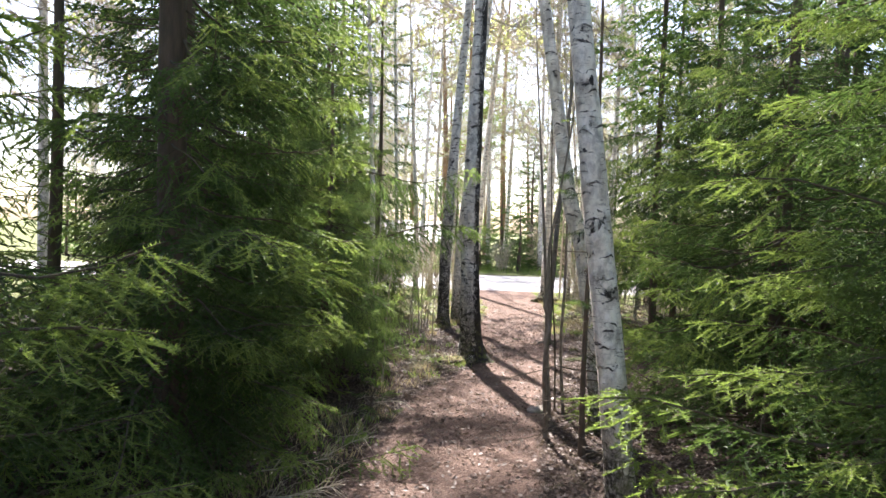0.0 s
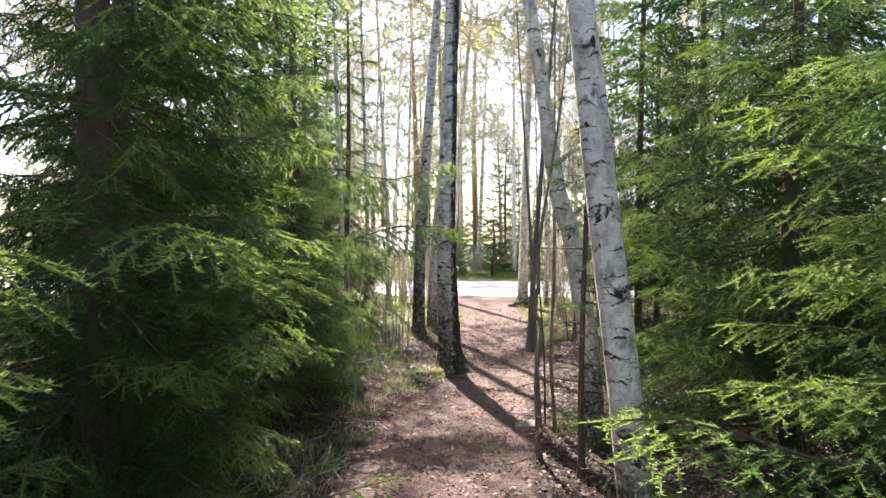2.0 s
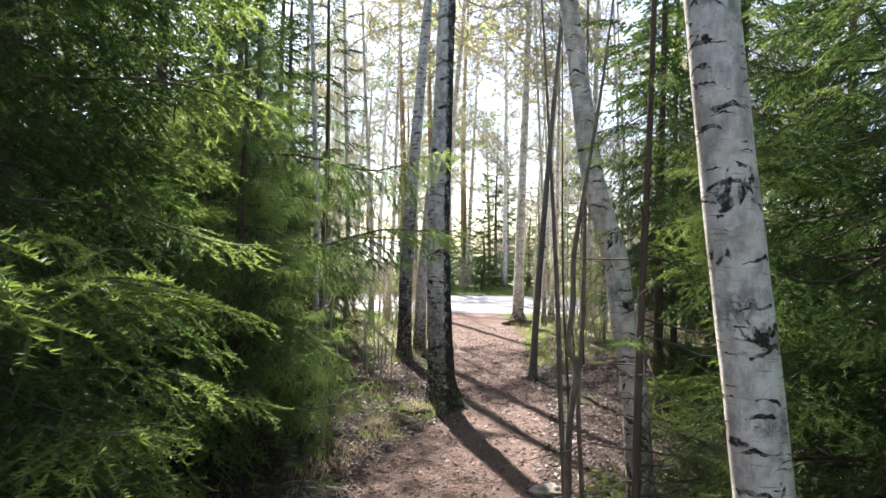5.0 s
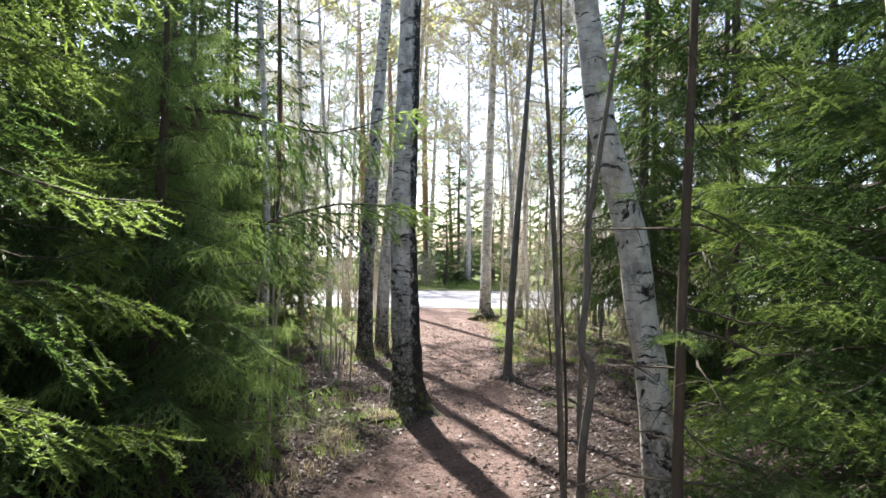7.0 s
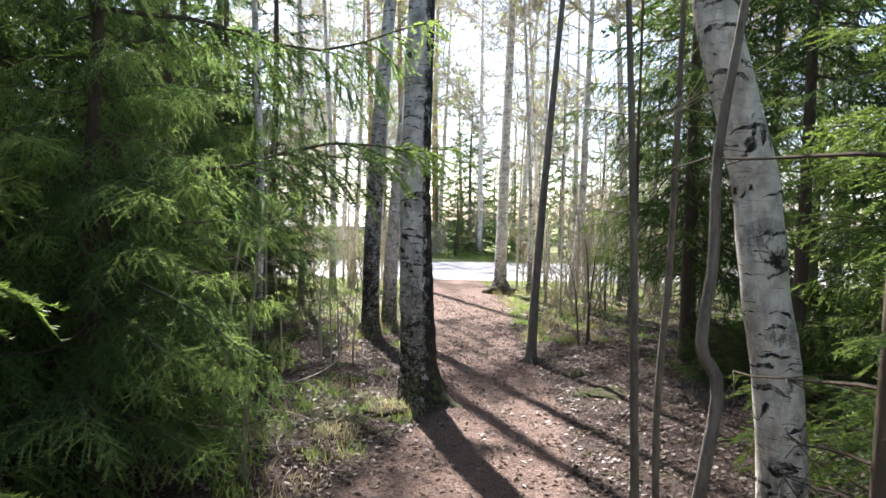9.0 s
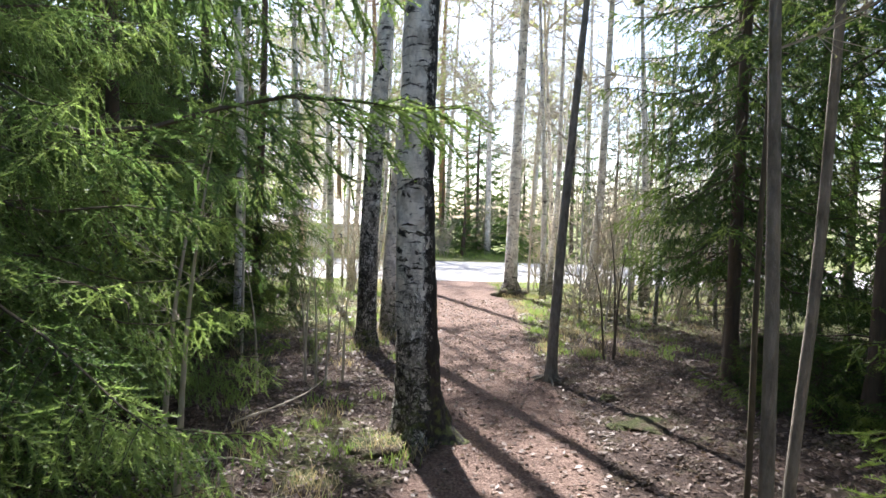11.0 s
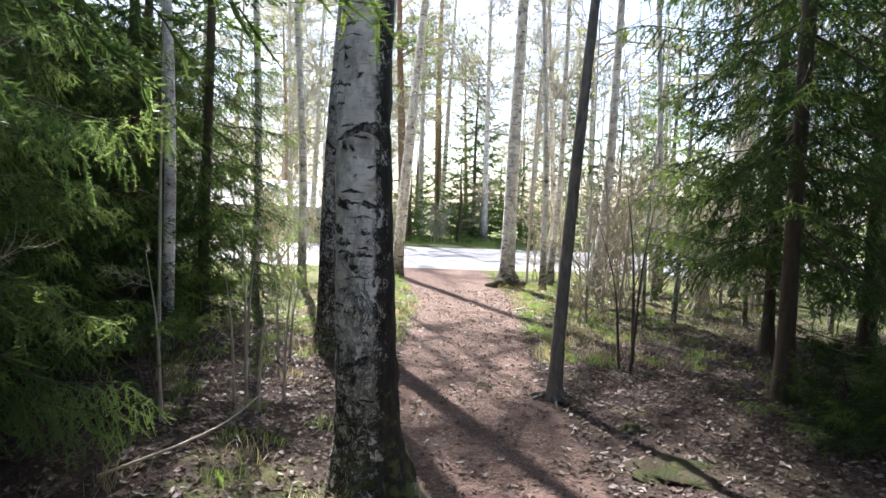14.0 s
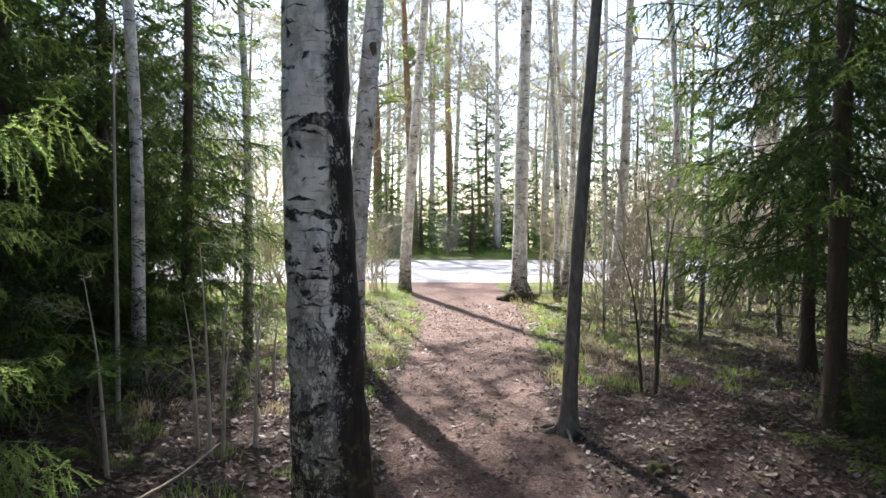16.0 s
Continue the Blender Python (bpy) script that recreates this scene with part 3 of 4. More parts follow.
def trodden(x, y):
    w = float(np.interp(y, PATH_Y, PATH_W))
    return min(max(1.0 - (abs(x - path_x(y)) - w * 0.75) / (w * 0.6), 0), 1) if y < 18.6 else 0.0


def grassy(x, y):
    if y > 25:
        return 1.0
    a = min(max((y - 9.5) / 3.0, 0), 1) * 0.75
    c = 0.65 * math.exp(-((x + 0.15) ** 2 / 0.25 + (y - 8.0) ** 2 / 1.2))
    return max(a, c, 0.15 if y < 7 else 0.25)


for nm, fn in (("trodden", trodden), ("grassy", grassy)):
    gm.attributes.new(nm, "FLOAT", "POINT").data.foreach_set("value", [fn(x, y) for x, y, _ in gv])
tagged(new("ground", gm), "brown forest floor with a trodden reddish earth path", "ground", "", "structure")

rx = np.linspace(-60, 60, 61)
cross = [(17.9, -0.22), (18.25, -0.145), (18.6, -0.125), (21.3, -0.095), (24.2, -0.125), (24.6, -0.145), (24.95, -0.22)]
rv = [(x, y + 0.10 * noise.noise(Vector((x * 0.6, y, 2))), z) for x in rx for y, z in cross]
rf = [(i * 7 + j, (i + 1) * 7 + j, (i + 1) * 7 + j + 1, i * 7 + j + 1) for i in range(60) for j in range(6)]
tagged(new("road", mesh("road", rv, rf, [ROADM], smooth=True)), "pale grey gravel road crossing the end of the path", "road", "", "structure")

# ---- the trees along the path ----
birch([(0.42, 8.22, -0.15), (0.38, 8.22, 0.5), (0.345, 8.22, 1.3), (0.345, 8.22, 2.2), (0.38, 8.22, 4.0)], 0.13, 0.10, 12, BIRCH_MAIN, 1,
      "thick white birch, furrowed black bark, painted shade on one side, mossy foot beside path", flare=1.1, rings=90, sides=40, rough=0.09, roots=5, sprays=8, spray_from=5.0, spray_len=1.9, kind="crown")
SMOOTH = birch([(0.27, 11.5, -0.15), (0.3, 11.5, 0.9), (0.38, 11.5, 2.0), (0.46, 11.5, 3.0)], 0.09, 0.08, 12, BIRCH, 11,
      "smooth white birch standing behind the thick birch", rings=36, sprays=26, spray_from=5.0, spray_len=2.0, kind="crown")
birch([(0.04, 10.9, -0.15), (0.05, 10.9, 1.2), (0.12, 10.9, 2.6), (0.2, 10.9, 3.9)], 0.10, 0.085, 11, BIRCH_DARK, 2,
      "birch with dark grey furrowed lower trunk behind the thick birch", rings=36, sprays=26, spray_from=5.0, spray_len=1.9, kind="crown")
birch([(1.03, 3.42, -0.08), (0.94, 3.42, 0.71), (0.84, 3.42, 1.45), (0.77, 3.42, 2.0), (0.68, 3.42, 2.7)], 0.08, 0.064, 9, BIRCH, 3,
      "slender leaning white birch among spruce boughs", rings=40, sides=20, sprays=6, spray_from=4, spray_len=1.4)
CROOKED = birch([(1.36, 5.3, -0.15), (1.28, 5.3, 0.7), (1.21, 5.3, 1.07), (1.16, 5.3, 1.4), (1.02, 5.3, 1.86), (0.92, 5.3, 2.5)], 0.075, 0.06, 8, BIRCH, 4,
      "crooked pale birch leaning towards the path", rings=36, sides=18, sprays=5, spray_from=4, spray_len=1.2, rough=0.12)
birch([(1.62, 9.6, -0.15), (1.66, 9.6, 0.8), (1.73, 9.6, 2.0), (1.84, 9.6, 3.6)], 0.042, 0.034, 8, GREY_BARK, 5,
      "dark grey slim tree with exposed roots beside path", "young trees", 0.8, 10, 3.4, 1.3, rings=36, name="young_tree", sides=16, roots=6)
birch([(0.81, 16.8, -0.15), (0.88, 16.8, 1.2), (1.14, 16.8, 4.7)], 0.10, 0.085, 12, BIRCH, 6, "white birch leaning over beside the road", sprays=34, spray_from=5.8, spray_len=2.4, kind="crown")
birch([(2.54, 15.6, -0.15), (2.56, 15.6, 2.0), (2.6, 15.6, 4.2)], 0.115, 0.092, 13, BIRCH, 7, "straight white birch with a mossy root mound by the road", flare=1.2, sprays=34, spray_from=5.8, spray_len=2.4, kind="crown")
for i, (x, y, x2, r) in enumerate([(3.05, 15.3, 2.9, 0.05), (3.3, 15.8, 3.4, 0.055), (3.75, 14.9, 3.92, 0.08), (4.34, 14.1, 4.2, 0.04), (4.9, 15.2, 4.7, 0.06), (3.5, 16.4, 3.3, 0.05),
                                  (5.8, 14.6, 5.95, 0.06), (6.6, 15.9, 6.4, 0.08), (-0.6, 14.6, -0.75, 0.06), (-1.2, 10.67, -1.28, 0.048), (-1.0, 13.2, -1.05, 0.05), (-0.35, 16.0, -0.2, 0.05), (-2.1, 14.8, -2.0, 0.07), (0.1, 15.2, 0.28, 0.035)]):
    birch([(x, y, -0.15), ((x + x2) / 2 + 0.05, y, 1.6), (x2, y, 3.6)], r, r * 0.82, 9 + i % 4, BIRCH, 20 + i, "slender white birch near the road",
          sprays=16 if r > 0.045 else 9, spray_from=4.6 if r > 0.045 else 2.2, spray_len=1.7, kind="crown" if r > 0.045 else "bare", rings=20, sides=12)

rb = random.Random(77)
for i in range(44):
    x, y = (rb.uniform(2.7, 6.2), rb.uniform(11.8, 16.8)) if i < 36 else (rb.uniform(-2.6, -0.2), rb.uniform(13.0, 17.2))
    hh, rr = rb.uniform(2.4, 7.0), rb.uniform(0.009, 0.028)
    birch([(x, y, -0.15), (x + rb.uniform(-.1, .1), y, hh * 0.4), (x + rb.uniform(-.35, .35), y, hh * 0.8)], rr, rr * 0.8, hh, PALE_TWIG if i % 2 else BIRCH, 400 + i,
          "thin pale birch pole near the road", "birch poles", 0.2, 6, 0.9, 0.7, "bare", 16, "birch_pole", 7, 0.1)



def scar(tree, x, y, z, r):
    """A dark knot grown into a trunk."""
    bm = bmesh.new()
    bmesh.ops.create_icosphere(bm, subdivisions=3, radius=r)
    for v in bm.verts:
        v.co = Vector((v.co.x, v.co.y * 0.6, v.co.z * 1.5)) * (1 + 0.35 * noise.noise(v.co * 40))
    me = bpy.data.meshes.new("knot")
    bm.to_mesh(me)
    bm.free()
    me.materials.append(SPRUCE_BARK)
    part("knot", me, tree, "dark swollen knot", Matrix.Translation(Vector((x, y, z)) - tree.location))


scar(CROOKED, 1.185, 5.255, 1.08, 0.022)
scar(SMOOTH, 0.44, 11.43, 2.5, 0.035)
scar(SMOOTH, 0.47, 11.45, 2.9, 0.025)

# thin stems in clumps
STEMS = [((1.0, 5.62), (0.9, 5.55), (0.8, 5.5), 3.4, 0.016, 1), ((1.1, 5.95), (0.98, 5.72), (0.92, 5.6), 3.0, 0.008, 0), ((1.15, 5.78), (1.1, 5.68), (1.07, 5.6), 3.8, 0.014, 1)]
for i, (a_, b_, c_, h, r, grey) in enumerate(STEMS):
    birch([(*a_, -0.15), (a_[0] * 0.45 + b_[0] * 0.55 + 0.03 * math.sin(i * 2.2), a_[1] * 0.5 + b_[1] * 0.5, 0.5), (*b_, 1.2), (*c_, 2.4)], r, r * 0.85, h + 1.0, GREY_BARK if grey else TWIG, 40 + i,
          "thin dark bare stem in a clump beside the path", "thin stems", 0.4, 5, 1.5, 0.4, "bare", 18, "thin_stem", 8, 0.12)

birch([(0.88, 5.1, -0.15), (0.82, 4.93, 0.5), (0.845, 4.9, 0.83), (0.80, 4.9, 0.94), (0.82, 4.9, 1.15), (0.82, 4.9, 1.4), (0.87, 4.9, 1.75)], 0.017, 0.014, 3.6, GREY_BARK, 47,
      "crooked thin grey stem in a clump beside the path", "thin stems", 0.4, 5, 2.0, 0.4, "bare", 30, "thin_stem", 10, 0.15)

# saplings: pale bare shoots
for i, (x, y, h, dx) in enumerate([(-0.31, 9.26, 0.95, -0.05), (-0.24, 9.22, 0.62, 0.06), (-0.40, 9.36, 0.7, -0.08), (-0.12, 9.4, 0.75, 0.05), (-0.3, 10.4, 0.65, -0.05), (-0.22, 10.45, 0.55, 0.08),
                                   (-0.98, 9.8, 3.3, 0.02), (-0.85, 7.35, 1.9, 0.3), (-0.6, 6.75, 1.7, 0.15), (-0.5, 10.2, 1.0, 0.1), (-0.7, 9.0, 0.8, -0.1), (2.4, 10.2, 1.3, 0.15), (2.5, 10.4, 1.5, -0.15), (2.35, 10.3, 1.1, -0.25)]):
    birch([(x, y, -0.15), (x + dx * 0.3, y, h * 0.5), (x + dx, y + 0.03, h)], 0.011 + 0.003 * (h > 1.2), 0.0075, h, PALE_TWIG if i < 11 else TWIG, 60 + i,
          "bare pale shoot growing from the leaf litter", "bare shoots", 0.0, 3 + int(h), 0.3 * h, 0.28, "bare", 10, "sapling", 6, 0.1)

# left of the path
spruce(-1.65, 3.85, 11, 0.10, 0.3, 118, 1.6, "near", 1013, "large dark green spruce with drooping boughs beside the path", droop=0.22, dead=30, dead_len=1.5, thick=4.0, bare=(180, 1.25, 0.25),
       placed=[(0.9, (-0.58, 3.35, 0.58)), (0.6, (-0.7, 3.15, 0.35)), (0.5, (-0.95, 2.9, 0.3)), (1.75, (-0.62, 2.55, 1.42)), (1.3, (-1.02, 3.0, 0.95)), (0.75, (-0.62, 3.5, 0.42)), (1.25, (-0.5, 3.05, 1.32)), (1.05, (-0.55, 3.1, 1.06)), (2.2, (-0.6, 4.3, 2.05)), (2.6, (-0.7, 3.0, 2.35))])
spruce(-1.15, 6.35, 3.5, 0.05, 0.5, 125, 1.15, "hanging", 102, "spruce with boughs painted sunlit pale green reaching over the path", droop=0.15, dead=6, split=3.1,
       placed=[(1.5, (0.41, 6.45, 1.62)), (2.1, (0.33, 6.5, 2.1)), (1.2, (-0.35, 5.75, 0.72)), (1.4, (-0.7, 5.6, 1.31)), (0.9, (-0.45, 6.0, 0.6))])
spruce(-2.35, 1.9, 9, 0.09, 0.3, 80, 1.5, "near", 103, "spruce with low dark boughs at the start of the path", dead=3, bare=(20, 1.55, 0.0),
       placed=[(1.5, (-0.78, 1.75, 1.42)), (1.2, (-0.82, 1.85, 1.2)), (0.9, (-0.85, 2.2, 0.55))])
spruce(-2.3, 5.6, 11, 0.1, 0.5, 90, 1.5, "mid", 104, "dark spruce standing back from the path", dead=6, thick=13.0)
spruce(-1.5, 8.4, 5.2, 0.06, 0.4, 95, 1.05, "hanging", 105, "young spruce with hanging twigs painted sunlit pale green", dead=5, placed=[(1.6, (-0.35, 8.0, 1.42)), (1.0, (-0.6, 8.1, 0.6))])
# (-2.05, 7.25) and (-2.2, 13.2) are added to cast shade on nearer spruces
for i, (x, y, h, reach) in enumerate([(-2.0, 10.6, 10, 1.3), (-1.25, 12.0, 8, 1.1), (-3.2, 7.6, 11, 1.6), (-3.0, 12.2, 10, 1.5), (-3.6, 3.4, 12, 1.7), (-4.2, 10.0, 11, 1.7), (-3.4, 14.2, 8, 1.3), (-1.95, 9.3, 8, 1.15), (-1.7, 11.3, 7, 0.95), (-2.7, 11.3, 9, 1.2), (-2.05, 7.25, 11, 1.45), (-2.2, 13.2, 11, 1.4), (-3.1, 9.4, 11, 1.5)]):
    spruce(x, y, h, 0.05 + 0.008 * (i % 3), 0.3, 105, reach, "mid", 110 + i, "dark green spruce in the wood", dead=4, split=3.0, thick=11.0)

spruce(-3.3, 5.4, 9, 0.06, 4.0, 30, 1.1, "mid", 131, "spruce with many dead bare branches below its crown", dead=44, dead_len=1.7, split=5.5)

# right of the path
spruce(2.55, 2.55, 10, 0.10, 0.25, 110, 1.6, "near", 121, "spruce with broad low boughs spreading towards the path", droop=0.12, dead=3,
       placed=[(0.85, (0.72, 2.9, 0.72)), (0.75, (0.92, 2.4, 0.6)), (0.55, (0.72, 2.35, 0.45)), (0.6, (0.9, 2.95, 0.45)), (1.2, (1.3, 3.2, 1.15)), (1.6, (1.45, 2.9, 1.5)), (1.0, (1.15, 2.9, 0.85))])
spruce(2.75, 5.15, 5.6, 0.085, 0.25, 130, 1.75, "near", 122, "large spruce with sunlit yellow-green boughs", droop=0.10, dead=4,
       placed=[(1.0, (1.15, 4.4, 0.95)), (1.5, (1.2, 4.6, 1.4)), (2.0, (1.25, 4.6, 1.95))])
spruce(1.08, 4.65, 6, 0.021, 1.6, 44, 0.6, "near", 123, "thin brown-stemmed spruce with sparse boughs", dead=18, split=5,
       placed=[(1.05, (0.86, 4.32, 1.06)), (0.7, (1.25, 4.2, 0.62)), (0.6, (1.45, 4.45, 0.5))])
spruce(4.3, 3.6, 12, 0.11, 0.3, 80, 1.8, "mid", 124, "dark green spruce in the wood", dead=3)
spruce(4.2, 6.9, 11, 0.1, 0.4, 90, 1.7, "mid", 125, "dark green spruce in the wood", dead=4, thick=12.0)
# added spruce, mostly out of view, to shade the floor right of the path
spruce(3.5, 8.3, 11, 0.055, 2.5, 40, 1.5, "mid", 132, "added dark green spruce with a bare lower trunk, shading the floor", dead=14, thick=12.0, split=4.2)
spruce(3.15, 9.45, 13, 0.055, 1.05, 54, 1.35, "mid", 1266, "spruce with a bare dark trunk and drooping upper boughs", dead=16, droop=0.25, thick=16.0,
       placed=[(1.75, (1.98, 8.9, 1.32)), (2.0, (2.55, 8.6, 1.85)), (2.6, (2.0, 9.8, 2.35))])
spruce(3.95, 10.9, 10, 0.05, 0.9, 64, 1.3, "mid", 127, "spruce with a bare dark trunk and drooping upper boughs", dead=14, thick=10.0)
spruce(5.1, 11.1, 11, 0.06, 0.8, 60, 1.5, "mid", 128, "spruce with a bare dark trunk and drooping upper boughs", dead=12, thick=10.0)
spruce(5.6, 8.8, 12, 0.1, 0.5, 70, 1.7, "mid", 129, "dark green spruce in the wood", dead=6)
for i, (x, y, h) in enumerate([(3.25, 8.5, 0.55), (3.7, 8.8, 0.75), (3.3, 9.1, 0.5), (3.6, 7.9, 0.65), (4.2, 8.3, 0.8), (4.4, 9.3, 0.8), (3.4, 7.2, 0.6)]):
    spruce(x, y, h, 0.018, 0.06, 60, 0.75, "mid", 140 + i, "small bushy spruce in deep shade", group="spruce seedlings", split=2, droop=0.0)
for i, (x, y, h) in enumerate([(-0.75, 9.0, 0.55), (-0.95, 9.4, 0.5), (-0.55, 5.4, 0.5)]):
    spruce(x, y, h, 0.01, 0.06, 12, 0.36, "near", 150 + i, "small green spruce seedling", group="spruce seedlings", split=2, droop=-0.1)
# added, mostly unseen spruces behind the walker and deep on both sides, cutting skylight
LIGHT_BLOCKERS = [spruce(x, y, 12, 0.1, 0.4, 60, 1.8, "far", 160 + i, "dark green spruce in the wood", split=9) for i, (x, y) in enumerate([(-2.6, -1.4), (2.7, -1.0), (5.0, 0.3), (-5.0, 0.2)])]
rd = random.Random(31)
for i, (x, y) in enumerate([(-4.4, -2.6), (-1.7, -4.2), (1.6, -4.0), (4.2, -3.2), (-7.0, -1.6), (6.9, -1.8), (-3.2, -6.4), (0.5, -6.8), (3.4, -6.6), (-6.4, -5.6), (6.6, -5.6), (-0.3, -9.5), (-6.9, 2.4), (7.0, 1.8), (-8.6, 5.4), (8.8, 4.6), (6.2, 4.4),
                           (-7.6, 8.8), (7.6, 8.0), (7.0, 11.4), (-9.6, 1.0), (9.8, 0.6), (-9.8, 12.0), (10.2, 9.6), (-5.2, 3.4), (5.9, 2.4)]):
    copy_thing(LIGHT_BLOCKERS[i % 4], pose(x, y, ground_z(x, y) - 0.03, 0, 0, rd.uniform(0, 360))).scale = [rd.uniform(0.9, 1.25)] * 3

# ---- across the road ----
FARTREES = []
for i, (x, y, h, reach) in enumerate([(2.6, 28.5, 4.2, 1.3), (4.0, 29.0, 7.0, 1.5), (0.6, 30.5, 5.0, 1.6), (7.5, 28.0, 7, 1.8), (11, 29, 9, 2.0), (6.3, 31, 5, 1.5), (-9, 31, 9, 2.0), (5.2, 27.6, 3.4, 1.2), (1.6, 27.8, 2.6, 1.0), (9.0, 27.5, 6, 1.7), (0.4, 27.6, 3.0, 1.1), (3.3, 27.4, 3.0, 1.0), (4.6, 30.5, 6.5, 1.6), (-6.4, 29.8, 7.0, 1.8)]):
    FARTREES.append(spruce(x, y, h, 0.09, 0.15, 60, reach, "distant", 200 + i, "green spruce at the far edge of the road", group="far spruces", split=20, top_lod="distant", droop=0.05))
rng = random.Random(5)
for i in range(22):
    x, y = rng.uniform(-34, 38), rng.uniform(38, 66)
    copy_thing(FARTREES[i % 5], pose(x, y, ground_z(x, y) - 0.03, 0, 0, rng.uniform(0, 360))).scale = [rng.uniform(0.9, 1.7)] * 3
FARB = []
for i, (x, y, x2, r) in enumerate([(4.2, 27.5, 4.1, 0.11), (6.0, 28.5, 6.3, 0.12), (2.2, 31, 2.1, 0.12), (3.2, 33, 3.4, 0.13), (-1.0, 28, -0.8, 0.1), (8.6, 29.5, 8.5, 0.12), (0.2, 34, 0.5, 0.13), (-3.0, 32, -3.2, 0.13)]):
    FARB.append(birch([(x, y, -0.15), ((x + x2) / 2, y, 3), (x2, y, 6.5)], r, r * 0.8, 15, BIRCH, 230 + i, "tall pale birch across the road", "far birches", 0.3, 38, 3.0, 2.4, "far", 18, "birch_tree", 10))
for i in range(26):
    x, y = rng.uniform(-24, 30), rng.uniform(28, 54)
    copy_thing(FARB[i % 8], pose(x, y, ground_z(x, y) - 0.03, 0, 0, rng.uniform(0, 360))).scale = [rng.uniform(0.8, 1.3)] * 3
# near side of the road, in the wood on both sides
for i, (x, y) in enumerate([(-5.5, 13.5), (-7.5, 12), (-4.4, 15.6), (-8, 16), (7.5, 13), (9, 15.5), (8, 10), (10.5, 12), (6.8, 16.4), (-6.5, 8.5), (7.2, 6), (-6, 4.5), (12, 9)]):
    t = copy_thing((FARB + FARTREES)[(i * 5) % 13], pose(x, y, -0.18, 0, 0, i * 47.0))
    t.scale = [0.85 + 0.1 * (i % 3)] * 3


def pine(x, y, h, r, seed):
    """A Scots pine: orange upper trunk, twisted limbs, needle clumps."""
    rng = random.Random(seed)
    tree = thing("pine_tree", (x, y, ground_z(x, y) - 0.05), "tall pine with an orange trunk and tufted green crown", "tree", "pines")
    t = np.linspace(0, 1, 16)
    line = np.stack([0.25 * np.sin(t * 3 + seed), 0.2 * np.sin(t * 2.3 + seed), t * h], -1)
    v, f = tube(line, r * (1 - 0.8 * t), 12, 0.06, 0.3)
    part("trunk", mesh("trunk", v, f, [PINE_BARK], smooth=True), tree)
    nr = np.random.default_rng(seed)
    for i in range(26):
        z = h * rng.uniform(0.42, 0.99)
        az, L = rng.uniform(0, 6.28), rng.uniform(0.8, 2.2) * (1.35 - z / h)+0.3
        s = np.array([np.interp(z, line[:, 2], line[:, 0]), np.interp(z, line[:, 2], line[:, 1]), z])
        pts = spline([s, s + np.array([math.cos(az) * L * 0.5, math.sin(az) * L * 0.5, L * rng.uniform(-0.1, 0.25)]), s + np.array([math.cos(az + 0.4) * L, math.sin(az + 0.4) * L, L * rng.uniform(0.0, 0.5)])], 7)
        bd = Build()
        bd.add(*tube(pts, np.linspace(0.035, 0.01, 7), 5), 1)
        S, E = [], []
        for k in range(26):
            p = pts[nr.integers(3, 7)] + nr.normal(0, 0.16, 3) * np.array([1, 1, 0.6])
            S.append(p); E.append(p + unit(nr.normal(size=3) + np.array([0, 0, 0.8])) * 0.18)
        bd.add(*needles(np.array(S), np.array(E), 90, 0.10, 0.014, nr, 0.8, 0.9), 0)
        part("limb", bd.done("limb", [PINE, PINE_BARK]), tree)
    return tree


PINES = [pine(-0.2, 30.5, 14, 0.2, 1), pine(1.2, 29.0, 13, 0.18, 2), pine(3.4, 36, 16, 0.2, 3)]
for i, (x, y) in enumerate([(-4.8, 42), (3.1, 45), (0.0, 52), (-8.5, 48), (6.5, 50), (-2.2, 47)]):
    copy_thing(PINES[i % 3], pose(x, y, ground_z(x, y) - 0.05, 0, 0, 70.0 * i)).scale = [0.9 + 0.08 * (i % 4)] * 3


# undergrowth of leafing bushes by the road
def bush(x, y, h, n, seed, pool, label, name="bush"):
    rng = random.Random(seed)
    b_ = thing(name, (x, y, ground_z(x, y) - 0.02), label, "bush", "bushes by the road")
    for i in range(n):
        az, L = rng.uniform(0, 6.28), h * rng.uniform(0.6, 1.1)
        part("stem", rng.choice(pool), b_, "", aim((rng.uniform(-.15, .15), rng.uniform(-.15, .15), 0.0), (math.cos(az) * L * 0.35, math.sin(az) * L * 0.35, L), rng.uniform(0, 360)))
    return b_


for i, (x, y, h) in enumerate([(3.6, 13.4, 1.6), (4.4, 13.0, 1.8), (5.0, 14.0, 2.0), (4.1, 15.6, 2.0), (5.6, 13.4, 1.7), (6.2, 14.9, 2.2), (2.9, 12.6, 1.1), (3.4, 16.6, 1.8), (-0.2, 15.6, 1.7), (-0.9, 15.2, 1.8), (0.35, 16.6, 1.4),
                               (-1.6, 16.2, 2.0), (7.2, 14.6, 2.2), (-2.6, 16.0, 1.9)]):
    bush(x, y, h, 11, 300 + i, BARE_SPRAYS, "bare twiggy thicket of grey shoots")
for i in range(15):
    x = -11 + i * 1.7 + rng.uniform(-0.4, 0.4)
    if -6.5 < x < -0.3:
        continue
    bush(x, rng.uniform(26.4, 30), rng.uniform(1.2, 3.0), 9, 330 + i, SPRAYS_FAR, "bush with fresh yellow-green leaves across the road")


# ---- house beyond the road ----
def box(x0, x1, y0, y1, z0, z1):
    v = [(x, y, z) for z in (z0, z1) for y in (y0, y1) for x in (x0, x1)]
    f = [(0, 2, 3, 1), (4, 5, 7, 6), (0, 1, 5, 4), (2, 6, 7, 3), (0, 4, 6, 2), (1, 3, 7, 5)]
    return np.array(v, float), f


